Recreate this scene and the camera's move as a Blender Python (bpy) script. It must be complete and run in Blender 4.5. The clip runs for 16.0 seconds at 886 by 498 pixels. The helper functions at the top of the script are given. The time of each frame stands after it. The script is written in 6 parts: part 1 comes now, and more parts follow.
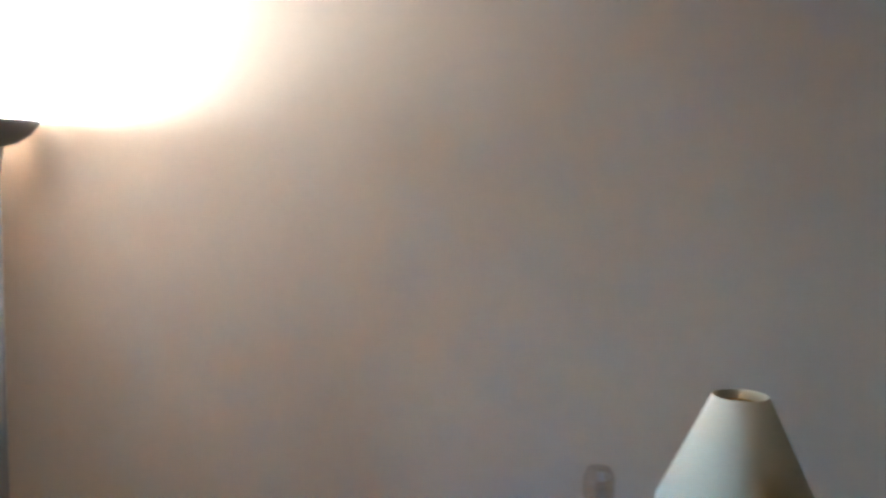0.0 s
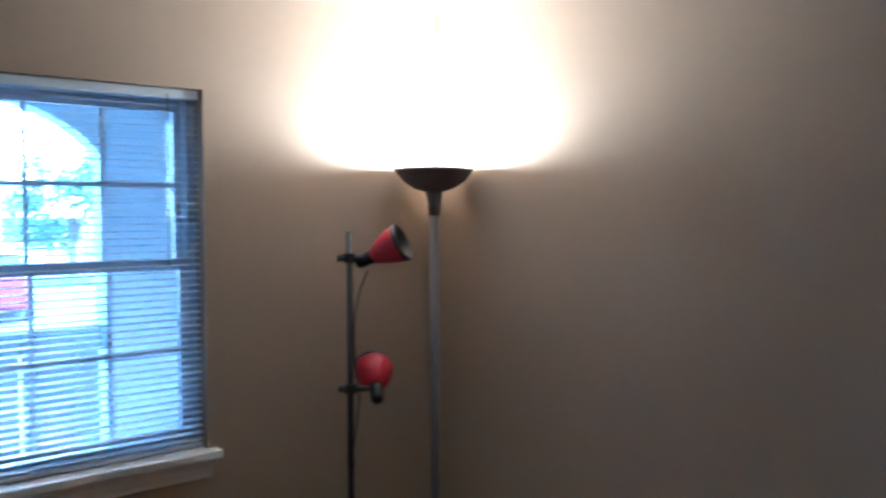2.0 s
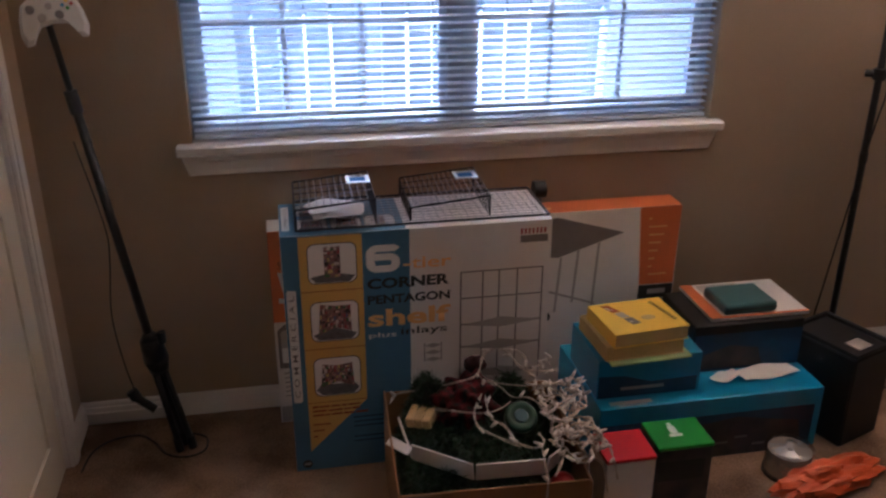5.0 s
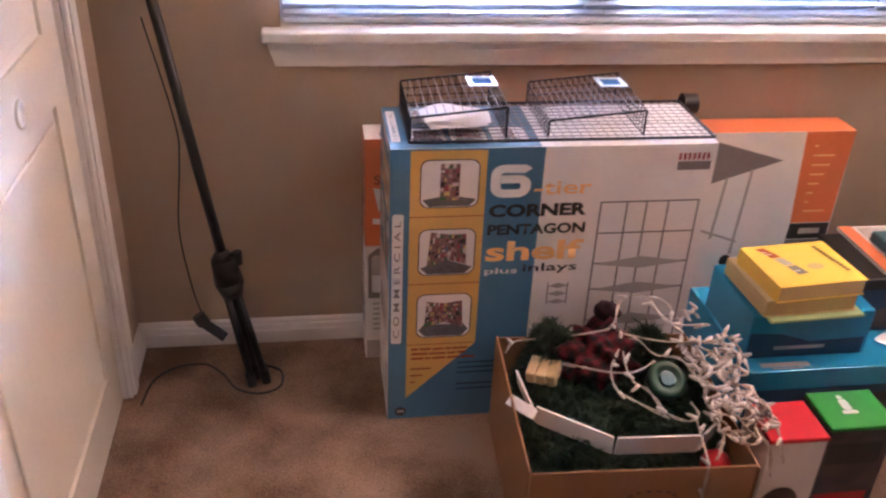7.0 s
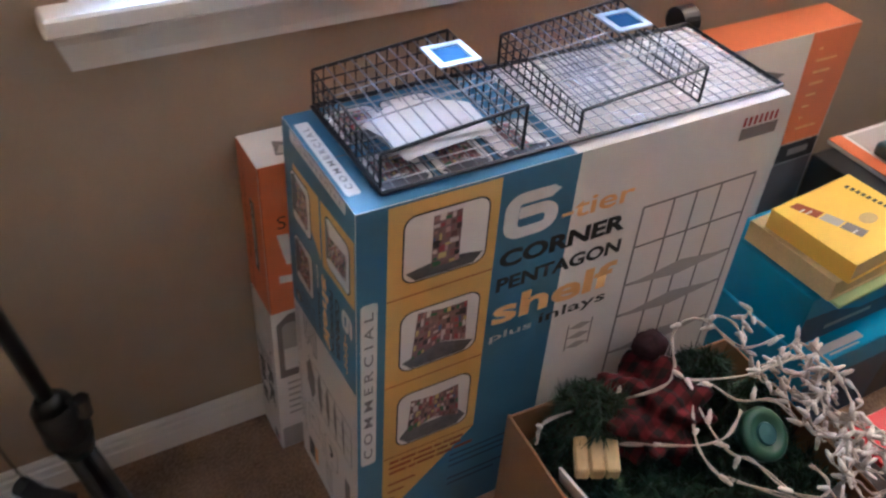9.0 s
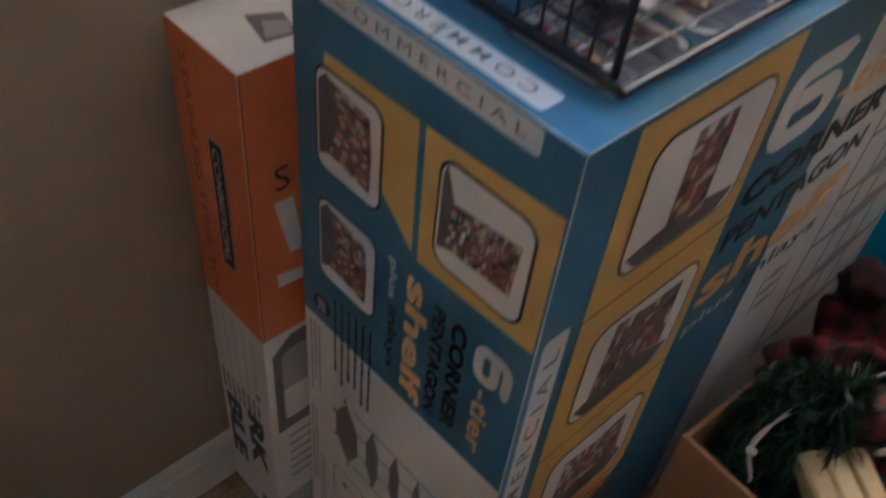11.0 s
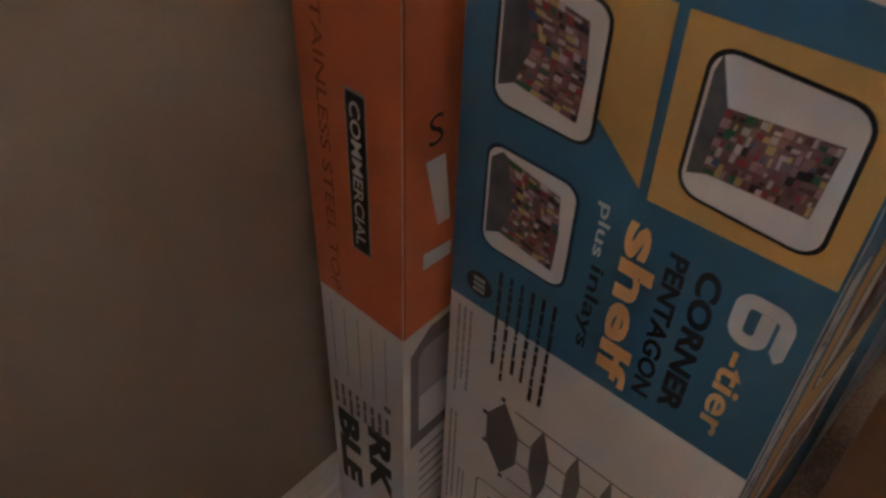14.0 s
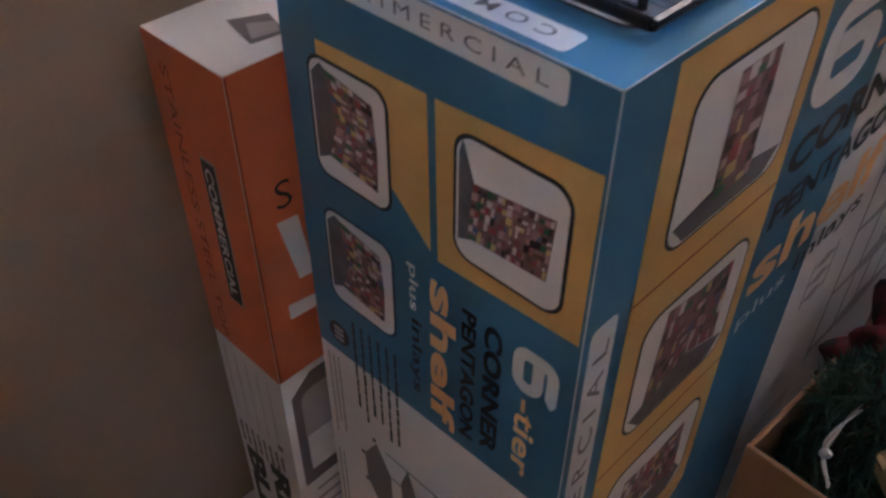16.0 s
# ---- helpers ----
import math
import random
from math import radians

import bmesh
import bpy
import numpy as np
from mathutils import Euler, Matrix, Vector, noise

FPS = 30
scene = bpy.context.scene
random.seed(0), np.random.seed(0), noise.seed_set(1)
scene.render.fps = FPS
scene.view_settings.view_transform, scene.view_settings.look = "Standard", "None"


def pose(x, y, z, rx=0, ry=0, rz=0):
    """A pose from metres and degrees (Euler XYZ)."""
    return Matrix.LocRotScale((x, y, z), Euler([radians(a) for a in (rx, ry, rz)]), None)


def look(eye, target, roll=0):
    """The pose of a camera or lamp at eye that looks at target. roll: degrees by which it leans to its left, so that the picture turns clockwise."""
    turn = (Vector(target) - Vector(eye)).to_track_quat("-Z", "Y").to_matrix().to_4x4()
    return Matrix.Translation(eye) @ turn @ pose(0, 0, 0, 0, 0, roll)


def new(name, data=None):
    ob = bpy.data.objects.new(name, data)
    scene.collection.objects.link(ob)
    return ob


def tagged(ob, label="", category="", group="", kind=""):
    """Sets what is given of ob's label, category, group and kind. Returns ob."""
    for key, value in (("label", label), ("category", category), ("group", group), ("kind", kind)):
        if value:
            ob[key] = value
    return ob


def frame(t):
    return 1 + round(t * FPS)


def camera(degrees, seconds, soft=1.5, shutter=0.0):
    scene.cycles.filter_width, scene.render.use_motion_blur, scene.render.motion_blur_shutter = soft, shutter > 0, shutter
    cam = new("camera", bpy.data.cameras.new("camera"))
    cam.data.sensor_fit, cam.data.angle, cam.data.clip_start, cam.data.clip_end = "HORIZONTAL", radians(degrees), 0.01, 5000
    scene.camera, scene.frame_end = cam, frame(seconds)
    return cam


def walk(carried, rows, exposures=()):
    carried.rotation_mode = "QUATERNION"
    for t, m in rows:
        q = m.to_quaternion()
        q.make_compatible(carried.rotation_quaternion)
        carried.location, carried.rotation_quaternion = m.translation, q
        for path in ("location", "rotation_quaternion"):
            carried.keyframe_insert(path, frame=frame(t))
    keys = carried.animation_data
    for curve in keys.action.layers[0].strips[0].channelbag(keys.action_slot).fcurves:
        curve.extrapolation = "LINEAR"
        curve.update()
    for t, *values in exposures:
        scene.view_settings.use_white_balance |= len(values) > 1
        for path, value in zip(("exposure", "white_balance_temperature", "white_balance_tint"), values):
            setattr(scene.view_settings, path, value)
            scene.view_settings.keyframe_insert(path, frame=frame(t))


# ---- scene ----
cam = camera(53.2, 16.0, soft=2.3, shutter=0.5)
PATH = [
    (0, (-2.25, -2.6, 1.655), (-0.423, -1.846, 1.485), 0.6),
    (0.5, (-2.235, -2.605, 1.657), (-0.462, -1.614, 1.550), -0.1),
    (1, (-2.225, -2.61, 1.659), (-0.544, -1.409, 1.596), 0.5),
    (1.5, (-2.225, -2.61, 1.66), (-0.728, -1.255, 1.607), -0.0),
    (2, (-2.23, -2.608, 1.66), (-0.912, -1.086, 1.571), -0.2),
    (2.5, (-2.235, -2.605, 1.659), (-1.109, -0.953, 1.507), -0.3),
    (3, (-2.24, -2.6, 1.658), (-1.286, -0.875, 1.392), -1.0),
    (3.5, (-2.258, -2.575, 1.656), (-1.488, -0.774, 1.262), -0.3),
    (4, (-2.27, -2.552, 1.653), (-1.675, -0.716, 1.116), -0.1),
    (4.5, (-2.262, -2.535, 1.648), (-1.861, -0.722, 0.952), -1.0),
    (4.7, (-2.266, -2.515, 1.635), (-1.893, -0.693, 0.885), -0.6),
    (6.8, (-2.436, -2.133, 1.502), (-2.164, -0.384, 0.571), 2.4),
    (7, (-2.453, -2.054, 1.491), (-2.176, -0.344, 0.494), 2.6),
    (7.5, (-2.478, -1.838, 1.471), (-2.216, -0.14, 0.448), 2.5),
    (8, (-2.531, -1.621, 1.435), (-2.111, -0.062, 0.254), 3.5),
    (8.5, (-2.578, -1.379, 1.381), (-2.077, 0.125, 0.161), 1.3),
    (8.7, (-2.645, -1.276, 1.411), (-1.966, 0.145, 0.178), 4.0),
    (10.8, (-2.579, -0.555, 1.058), (-1.586, 0.398, -0.392), 7.0),
    (11, (-2.59, -0.543, 1.018), (-1.564, 0.397, -0.417), 7.0),
    (11.5, (-2.628, -0.523, 0.932), (-1.614, 0.368, -0.545), 6.0),
    (12, (-2.651, -0.493, 0.91), (-1.67, 0.417, -0.576), 3.6),
    (12.5, (-2.665, -0.451, 0.89), (-1.667, 0.447, -0.593), 3.4),
    (13, (-2.677, -0.401, 0.883), (-1.643, 0.501, -0.572), 3.5),
    (13.5, (-2.667, -0.393, 0.885), (-1.613, 0.525, -0.546), 3.0),
    (14, (-2.647, -0.408, 0.896), (-1.563, 0.518, -0.506), 2.3),
    (14.5, (-2.626, -0.438, 0.912), (-1.56, 0.528, -0.477), 0.8),
    (15, (-2.613, -0.466, 0.916), (-1.539, 0.508, -0.461), 1.4),
    (15.5, (-2.598, -0.492, 0.924), (-1.524, 0.491, -0.448), 1.4),
    (16, (-2.58, -0.532, 0.946), (-1.515, 0.506, -0.39), 0.2),
]
EXPOSURES = [
    (0.0, 6.62, 4250, -3), (0.5, 6.5, 4250, -2), (1.0, 5.85, 4250, -1), (1.5, 5.22, 4200, 0), (2.0, 4.77, 4250, 0), (2.5, 4.17, 4200, 1), (3.0, 3.95, 4150, 1),
    (3.5, 3.95, 4150, 2), (4.0, 4.01, 4650, 7), (4.5, 4.33, 5300, 9), (4.7, 4.61, 5400, 13), (6.8, 6.82, 5550, 31), (7.0, 6.82, 5550, 31), (7.5, 6.87, 5300, 23), (8.0, 6.72, 5250, 24), (8.7, 6.59, 4900, 13),
    (10.8, 6.00, 4550, 3), (11.5, 5.90, 4850, 5), (12.5, 5.88, 5000, 8), (14.5, 5.95, 4850, 10), (16.0, 6.05, 4550, 13)]
walk(cam, [(t, look(eye, target, roll)) for t, eye, target, roll in PATH], EXPOSURES)

# ---- world, sun, lamps ----
world = bpy.data.worlds.new("sky")
scene.world = world
world.use_nodes = True
wn = world.node_tree
sky = wn.nodes.new("ShaderNodeTexSky")
sky.sky_type = "NISHITA"
sky.sun_disc = False
sky.ozone_density = 3.0
sky.sun_elevation, sky.sun_rotation = radians(30), radians(20)
wn.links.new(sky.outputs[0], wn.nodes["Background"].inputs[0])
wn.nodes["Background"].inputs[1].default_value = 0.15

sun_data = bpy.data.lights.new("sun", "SUN")
sun_data.energy, sun_data.angle, sun_data.color = 1.2, radians(25), (1.0, 0.98, 0.95)
sun_ob = new("sun", sun_data)
sun_ob.matrix_world = look((4, 10, 12), (-2, 22, 0))

TORCH = (-0.165, -0.175)
bulb_data = bpy.data.lights.new("torch_bulb", "POINT")
bulb_data.energy, bulb_data.color, bulb_data.shadow_soft_size = 3.6, (1.0, 0.78, 0.57), 0.04
bulb_ob = new("torch_bulb", bulb_data)
bulb_ob.location = (TORCH[0], TORCH[1], 1.786)


# ---- materials ----
def material(name, color, rough=0.6, metal=0.0, vary=0.12, scale=6.0, fine=60.0, bump=0.0, bump_scale=None, spec=0.5, color2=None, random=0.0, span=(0.4, 1.05), bump_depth=0.002, thin=0.0):
    """Noise at two scales over a base colour, with a fine bump."""
    m = bpy.data.materials.new(name)
    m.use_nodes = True
    nt = m.node_tree
    n, l = nt.nodes, nt.links
    b = n["Principled BSDF"]
    b.inputs["Roughness"].default_value = rough
    b.inputs["Metallic"].default_value = metal
    b.inputs["Specular IOR Level"].default_value = spec
    tc = n.new("ShaderNodeTexCoord")
    n1 = n.new("ShaderNodeTexNoise")
    n1.inputs["Scale"].default_value, n1.inputs["Detail"].default_value = scale, 3
    n2 = n.new("ShaderNodeTexNoise")
    n2.inputs["Scale"].default_value, n2.inputs["Detail"].default_value = fine, 2
    l.new(tc.outputs["Object"], n1.inputs[0])
    l.new(tc.outputs["Object"], n2.inputs[0])
    add = n.new("ShaderNodeMath")
    add.operation = "MULTIPLY_ADD"
    l.new(n2.outputs["Fac"], add.inputs[0])
    add.inputs[1].default_value = 0.45
    l.new(n1.outputs["Fac"], add.inputs[2])
    ramp = n.new("ShaderNodeMapRange")
    ramp.inputs["From Min"].default_value, ramp.inputs["From Max"].default_value = span
    l.new(add.outputs[0], ramp.inputs["Value"])
    mix = n.new("ShaderNodeMix")
    mix.data_type = "RGBA"
    c = Vector(color)
    lo = Vector(color2) if color2 else c * (1 - vary)
    hi = c if color2 else c * (1 + vary)
    mix.inputs["A"].default_value, mix.inputs["B"].default_value = (*lo, 1), (*[min(1, v) for v in hi], 1)
    l.new(ramp.outputs[0], mix.inputs["Factor"])
    out = mix.outputs["Result"]
    if random:
        info = n.new("ShaderNodeObjectInfo")
        hsv = n.new("ShaderNodeHueSaturation")
        mr = n.new("ShaderNodeMapRange")
        mr.inputs["To Min"].default_value, mr.inputs["To Max"].default_value = 1 - random, 1 + random
        l.new(info.outputs["Random"], mr.inputs["Value"])
        l.new(mr.outputs[0], hsv.inputs["Value"])
        l.new(out, hsv.inputs["Color"])
        out = hsv.outputs[0]
    l.new(out, b.inputs["Base Color"])
    if bump:
        bp = n.new("ShaderNodeBump")
        bp.inputs["Strength"].default_value, bp.inputs["Distance"].default_value = bump, bump_depth
        n3 = n.new("ShaderNodeTexNoise")
        n3.inputs["Scale"].default_value, n3.inputs["Detail"].default_value = bump_scale or fine, 3
        l.new(tc.outputs["Object"], n3.inputs[0])
        l.new(n3.outputs["Fac"], bp.inputs["Height"])
        l.new(bp.outputs[0], b.inputs["Normal"])
    if thin:
        tl = n.new("ShaderNodeBsdfTranslucent")
        tl.inputs[0].default_value = (*color, 1)
        mx = n.new("ShaderNodeMixShader")
        mx.inputs[0].default_value = thin
        l.new(b.outputs[0], mx.inputs[1])
        l.new(tl.outputs[0], mx.inputs[2])
        l.new(mx.outputs[0], n["Material Output"].inputs["Surface"])
    return m


def island_material(name, hue_low, hue_high, sat, val, rough=0.6):
    """One colour for each loose piece of a mesh."""
    m = bpy.data.materials.new(name)
    m.use_nodes = True
    n, l = m.node_tree.nodes, m.node_tree.links
    b = n["Principled BSDF"]
    b.inputs["Roughness"].default_value = rough
    g = n.new("ShaderNodeNewGeometry")
    wnz = n.new("ShaderNodeTexWhiteNoise")
    wnz.noise_dimensions = "1D"
    l.new(g.outputs["Random Per Island"], wnz.inputs["W"])
    ramp = n.new("ShaderNodeMapRange")
    ramp.inputs["To Min"].default_value, ramp.inputs["To Max"].default_value = hue_low, hue_high
    l.new(g.outputs["Random Per Island"], ramp.inputs["Value"])
    vr = n.new("ShaderNodeMapRange")
    vr.inputs["To Min"].default_value, vr.inputs["To Max"].default_value = val * 0.25, val
    l.new(wnz.outputs["Value"], vr.inputs["Value"])
    cc = n.new("ShaderNodeCombineColor")
    cc.mode = "HSV"
    cc.inputs[1].default_value = sat
    l.new(ramp.outputs[0], cc.inputs[0])
    l.new(vr.outputs[0], cc.inputs[2])
    l.new(cc.outputs[0], b.inputs["Base Color"])
    return m


def palette_material(name, colors):
    """Each loose piece of a mesh takes one of a few printed colours."""
    m = bpy.data.materials.new(name)
    m.use_nodes = True
    n, l = m.node_tree.nodes, m.node_tree.links
    n["Principled BSDF"].inputs["Roughness"].default_value = 0.45
    g = n.new("ShaderNodeNewGeometry")
    r = n.new("ShaderNodeValToRGB")
    r.color_ramp.interpolation = "CONSTANT"
    e = r.color_ramp.elements
    e[0].color, e[1].color = (*colors[0], 1), (*colors[-1], 1)
    e[1].position = 1 - 1 / len(colors)
    for i, c in enumerate(colors[1:-1], 1):
        e.new(i / len(colors)).color = (*c, 1)
    l.new(g.outputs["Random Per Island"], r.inputs[0])
    l.new(r.outputs[0], n["Principled BSDF"].inputs["Base Color"])
    return m


def glass_pane(name, tint=(0.87, 0.95, 1.0), gloss=0.05):
    m = bpy.data.materials.new(name)
    m.use_nodes = True
    n, l = m.node_tree.nodes, m.node_tree.links
    n.remove(n["Principled BSDF"])
    tr = n.new("ShaderNodeBsdfTransparent")
    tr.inputs[0].default_value = (*tint, 1)
    gl = n.new("ShaderNodeBsdfGlossy")
    gl.inputs["Roughness"].default_value = 0.02
    mx = n.new("ShaderNodeMixShader")
    mx.inputs[0].default_value = gloss
    l.new(tr.outputs[0], mx.inputs[1])
    l.new(gl.outputs[0], mx.inputs[2])
    l.new(mx.outputs[0], n["Material Output"].inputs["Surface"])
    return m


def plaid_material():
    m = bpy.data.materials.new("plaid_flannel")
    m.use_nodes = True
    n, l = m.node_tree.nodes, m.node_tree.links
    b = n["Principled BSDF"]
    b.inputs["Roughness"].default_value = 0.95
    tc = n.new("ShaderNodeTexCoord")
    waves = []
    for direction in ("X", "Y"):
        w = n.new("ShaderNodeTexWave")
        w.bands_direction = direction
        w.inputs["Scale"].default_value, w.inputs["Distortion"].default_value = 12, 0.6
        l.new(tc.outputs["Object"], w.inputs[0])
        st = n.new("ShaderNodeMath")
        st.operation = "GREATER_THAN"
        st.inputs[1].default_value = 0.5
        l.new(w.outputs["Fac"], st.inputs[0])
        waves.append(st)
    s = n.new("ShaderNodeMath")
    l.new(waves[0].outputs[0], s.inputs[0])
    l.new(waves[1].outputs[0], s.inputs[1])
    half = n.new("ShaderNodeMath")
    half.operation = "MULTIPLY"
    half.inputs[1].default_value = 0.5
    l.new(s.outputs[0], half.inputs[0])
    r = n.new("ShaderNodeValToRGB")
    r.color_ramp.interpolation = "CONSTANT"
    e = r.color_ramp.elements
    e[0].color, e[1].color = (0.012, 0.008, 0.008, 1), (0.12, 0.008, 0.014, 1)
    e[1].position = 0.75
    mid = e.new(0.25)
    mid.color = (0.06, 0.005, 0.008, 1)
    l.new(half.outputs[0], r.inputs[0])
    l.new(r.outputs[0], b.inputs["Base Color"])
    return m


M_WALL = material("tan_wall_paint", (0.36, 0.275, 0.196), 0.75, vary=0.04, scale=1.5, fine=25, bump=0.4, bump_scale=110)
M_CEIL = material("white_ceiling_texture", (0.75, 0.73, 0.7), 0.9, vary=0.03, bump=0.5, bump_scale=90)
M_TRIM = material("white_gloss_trim", (0.72, 0.69, 0.65), 0.35, vary=0.04, scale=3, bump=0.04, bump_scale=30)
M_DOOR = material("white_painted_door", (0.70, 0.645, 0.53), 0.4, vary=0.05, scale=2, fine=40, bump=0.15, bump_scale=60)
M_CARPET = material("beige_carpet", (0.41, 0.28, 0.195), 0.98, scale=5.5, fine=190, color2=(0.15, 0.095, 0.063), bump=1.0, bump_scale=300, spec=0.1, span=(0.55, 0.9), bump_depth=0.004)
M_VINYL = material("white_window_vinyl", (0.55, 0.6, 0.68), 0.4, vary=0.03)
M_SLAT = material("white_blind_slat", (0.66, 0.72, 0.78), 0.45, vary=0.03, thin=0.1)
M_CORD = material("white_cord", (0.6, 0.6, 0.6), 0.8)
M_GLASS = glass_pane("window_glass")
M_CLEAR = glass_pane("clear_glass", (0.9, 0.9, 0.9), 0.25)
M_BOXWHITE = material("white_printed_card", (0.80, 0.76, 0.74), 0.5, vary=0.035, scale=9, fine=50, bump=0.05, bump_scale=40)
M_BLUE = material("blue_printed_card", (0.070, 0.195, 0.325), 0.42, vary=0.07, scale=8, fine=70, bump=0.05, bump_scale=40)
M_YELLOW = material("yellow_printed_card", (0.68, 0.41, 0.11), 0.42, vary=0.06, scale=8, fine=70)
M_ORANGE = material("orange_printed_card", (0.68, 0.18, 0.055), 0.45, vary=0.06, scale=8, fine=60, bump=0.05, bump_scale=40)
M_ORANGEDARK = material("dark_orange_ink", (0.32, 0.06, 0.012), 0.5)
M_PALEORANGE = material("pale_orange_ink", (0.85, 0.50, 0.2), 0.5)
M_INK = material("black_ink", (0.022, 0.022, 0.026), 0.45)
M_GREYINK = material("grey_ink", (0.2, 0.18, 0.18), 0.5)
M_PALEINK = material("pale_grey_ink", (0.42, 0.39, 0.38), 0.5)
M_WHITEINK = material("white_ink", (0.78, 0.76, 0.74), 0.45)
M_REDINK = material("red_ink", (0.4, 0.02, 0.03), 0.5)
M_GOODS = palette_material("shelf_goods_print", ((0.06, 0.035, 0.035), (0.34, 0.06, 0.07), (0.62, 0.52, 0.5), (0.14, 0.06, 0.06), (0.05, 0.15, 0.07), (0.48, 0.28, 0.27), (0.04, 0.03, 0.035), (0.72, 0.64, 0.6), (0.09, 0.13, 0.26), (0.26, 0.1, 0.11), (0.6, 0.46, 0.18), (0.66, 0.5, 0.48), (0.36, 0.2, 0.18)))
M_PHOTOFLOOR = material("grey_photo_floor_ink", (0.13, 0.125, 0.14), 0.45, vary=0.35, scale=45, fine=160)
M_PHOTODARK = material("dark_maroon_photo_ink", (0.22, 0.13, 0.13), 0.5, vary=0.4, scale=60, fine=200)
M_CARD = material("brown_corrugated_card", (0.28, 0.15, 0.073), 0.85, vary=0.08, scale=5, fine=90, bump=0.15, bump_scale=60)
M_BLACKMETAL = material("black_enamel_metal", (0.014, 0.013, 0.013), 0.35, spec=0.5)
M_WIRE = material("dark_wire", (0.055, 0.055, 0.06), 0.28, metal=0.7)
# Paler copy of the dark wire, with the window's reflection in its colour.
M_WIRELIT = material("window_lit_wire", (0.30, 0.30, 0.32), 0.3, metal=0.9)
M_TAGCARD = material("blue_label_card", (0.025, 0.09, 0.24), 0.85, vary=0.1, spec=0.15)
M_BLACKPLASTIC = material("black_plastic", (0.012, 0.012, 0.013), 0.4, vary=0.1, bump=0.05)
M_GREYPOLE = material("grey_painted_steel", (0.17, 0.16, 0.16), 0.6, metal=0.0, vary=0.06)
M_BOWL = material("dark_grey_painted_bowl", (0.105, 0.095, 0.1), 0.5)
M_RED = material("red_lamp_plastic", (0.43, 0.018, 0.036), 0.3, vary=0.05)
M_SHADE = material("cream_fabric_shade", (0.5, 0.42, 0.28), 0.9, vary=0.04, bump=0.3, bump_scale=200)
M_BRASS = material("worn_brass", (0.45, 0.3, 0.12), 0.35, metal=0.9)
M_WOOD = material("dark_table_wood", (0.12, 0.06, 0.03), 0.4, vary=0.3, scale=3, fine=30)
M_PALEWOOD = material("pale_pine_wood", (0.6, 0.45, 0.24), 0.6, vary=0.15, scale=20, fine=80)
M_CONTROLLER = material("white_gamepad_plastic", (0.66, 0.64, 0.6), 0.4, vary=0.03)
M_PAPER = material("white_paper", (0.75, 0.73, 0.72), 0.7, vary=0.04)
M_TAG = material("glossy_tag_plastic", (0.5, 0.62, 0.75), 0.3, vary=0.03)
M_CYAN = material("cyan_gloss_card", (0.012, 0.25, 0.47), 0.3, vary=0.1, scale=6)
M_NAVY = material("navy_gloss_card", (0.012, 0.055, 0.125), 0.3, vary=0.3, scale=7)
M_DARKPIC = material("dark_picture_print", (0.10, 0.075, 0.07), 0.4, scale=12, fine=30, color2=(0.01, 0.015, 0.03))
M_YBOOK = material("yellow_book_cover", (0.82, 0.55, 0.06), 0.4, vary=0.05)
M_PAGES = material("yellowed_page_edges", (0.56, 0.42, 0.2), 0.9, vary=0.2, scale=3, fine=200)
M_GREENPAPER = material("pale_green_card", (0.42, 0.55, 0.25), 0.6, vary=0.06)
M_TEAL = material("dark_teal_case", (0.045, 0.13, 0.15), 0.35, vary=0.15)
M_REDCARD = material("red_gift_card", (0.55, 0.012, 0.02), 0.35, vary=0.06)
M_GREENCARD = material("green_gift_card", (0.015, 0.27, 0.035), 0.35, vary=0.06)
M_ORANGECLOTH = material("orange_plastic_bag", (0.62, 0.1, 0.025), 0.35, vary=0.25, scale=14, bump=0.4, bump_scale=40)
M_DISC = material("clear_grey_disc_stack", (0.4, 0.38, 0.36), 0.15, vary=0.1)
M_NEEDLE = island_material("green_garland_needles", 0.31, 0.40, 0.62, 0.085, 0.5)
# Near-black green: shade deep between the needles, put into the colour.
M_HEAPSHADE = material("garland_gap_shade", (0.012, 0.03, 0.016), 0.95, vary=0.6, scale=30, fine=120, bump=1.0, bump_scale=90)
M_STEM = material("brown_twig", (0.06, 0.035, 0.02), 0.9)
M_LIGHTWIRE = material("white_light_cord", (0.46, 0.40, 0.35), 0.5, vary=0.1)
M_BULB = material("frosted_bulb_socket", (0.64, 0.6, 0.56), 0.35)
M_PLAID = plaid_material()
M_PLUM = material("dark_plum_wool", (0.03, 0.008, 0.012), 0.95, vary=0.5, scale=60, fine=160, bump=0.6, bump_scale=150)
M_GREENLID = material("dark_green_plastic", (0.02, 0.075, 0.045), 0.4, vary=0.1)
M_PORCH = material("porch_wall_paint", (0.34, 0.37, 0.42), 0.8, vary=0.06, scale=3)
M_PORCHPALE = material("pale_siding_paint", (0.6, 0.62, 0.66), 0.8, vary=0.05, scale=3)
M_FENCE = material("weathered_fence_boards", (0.33, 0.36, 0.42), 0.85, vary=0.25, scale=5, fine=40, random=0.15)
M_ASPHALT = material("pale_dry_asphalt", (0.3, 0.3, 0.3), 0.9, vary=0.1, scale=0.6, fine=30)
M_KERB = material("concrete_kerb", (0.5, 0.49, 0.46), 0.9, vary=0.08)
M_SIDING = material("white_house_siding", (0.74, 0.74, 0.74), 0.8, vary=0.05)
M_BRICK = material("reddish_house_brick", (0.48, 0.38, 0.36), 0.9, vary=0.15, scale=20)
M_ROOF = material("grey_shingle_roof", (0.46, 0.46, 0.47), 0.9, vary=0.15, scale=10)
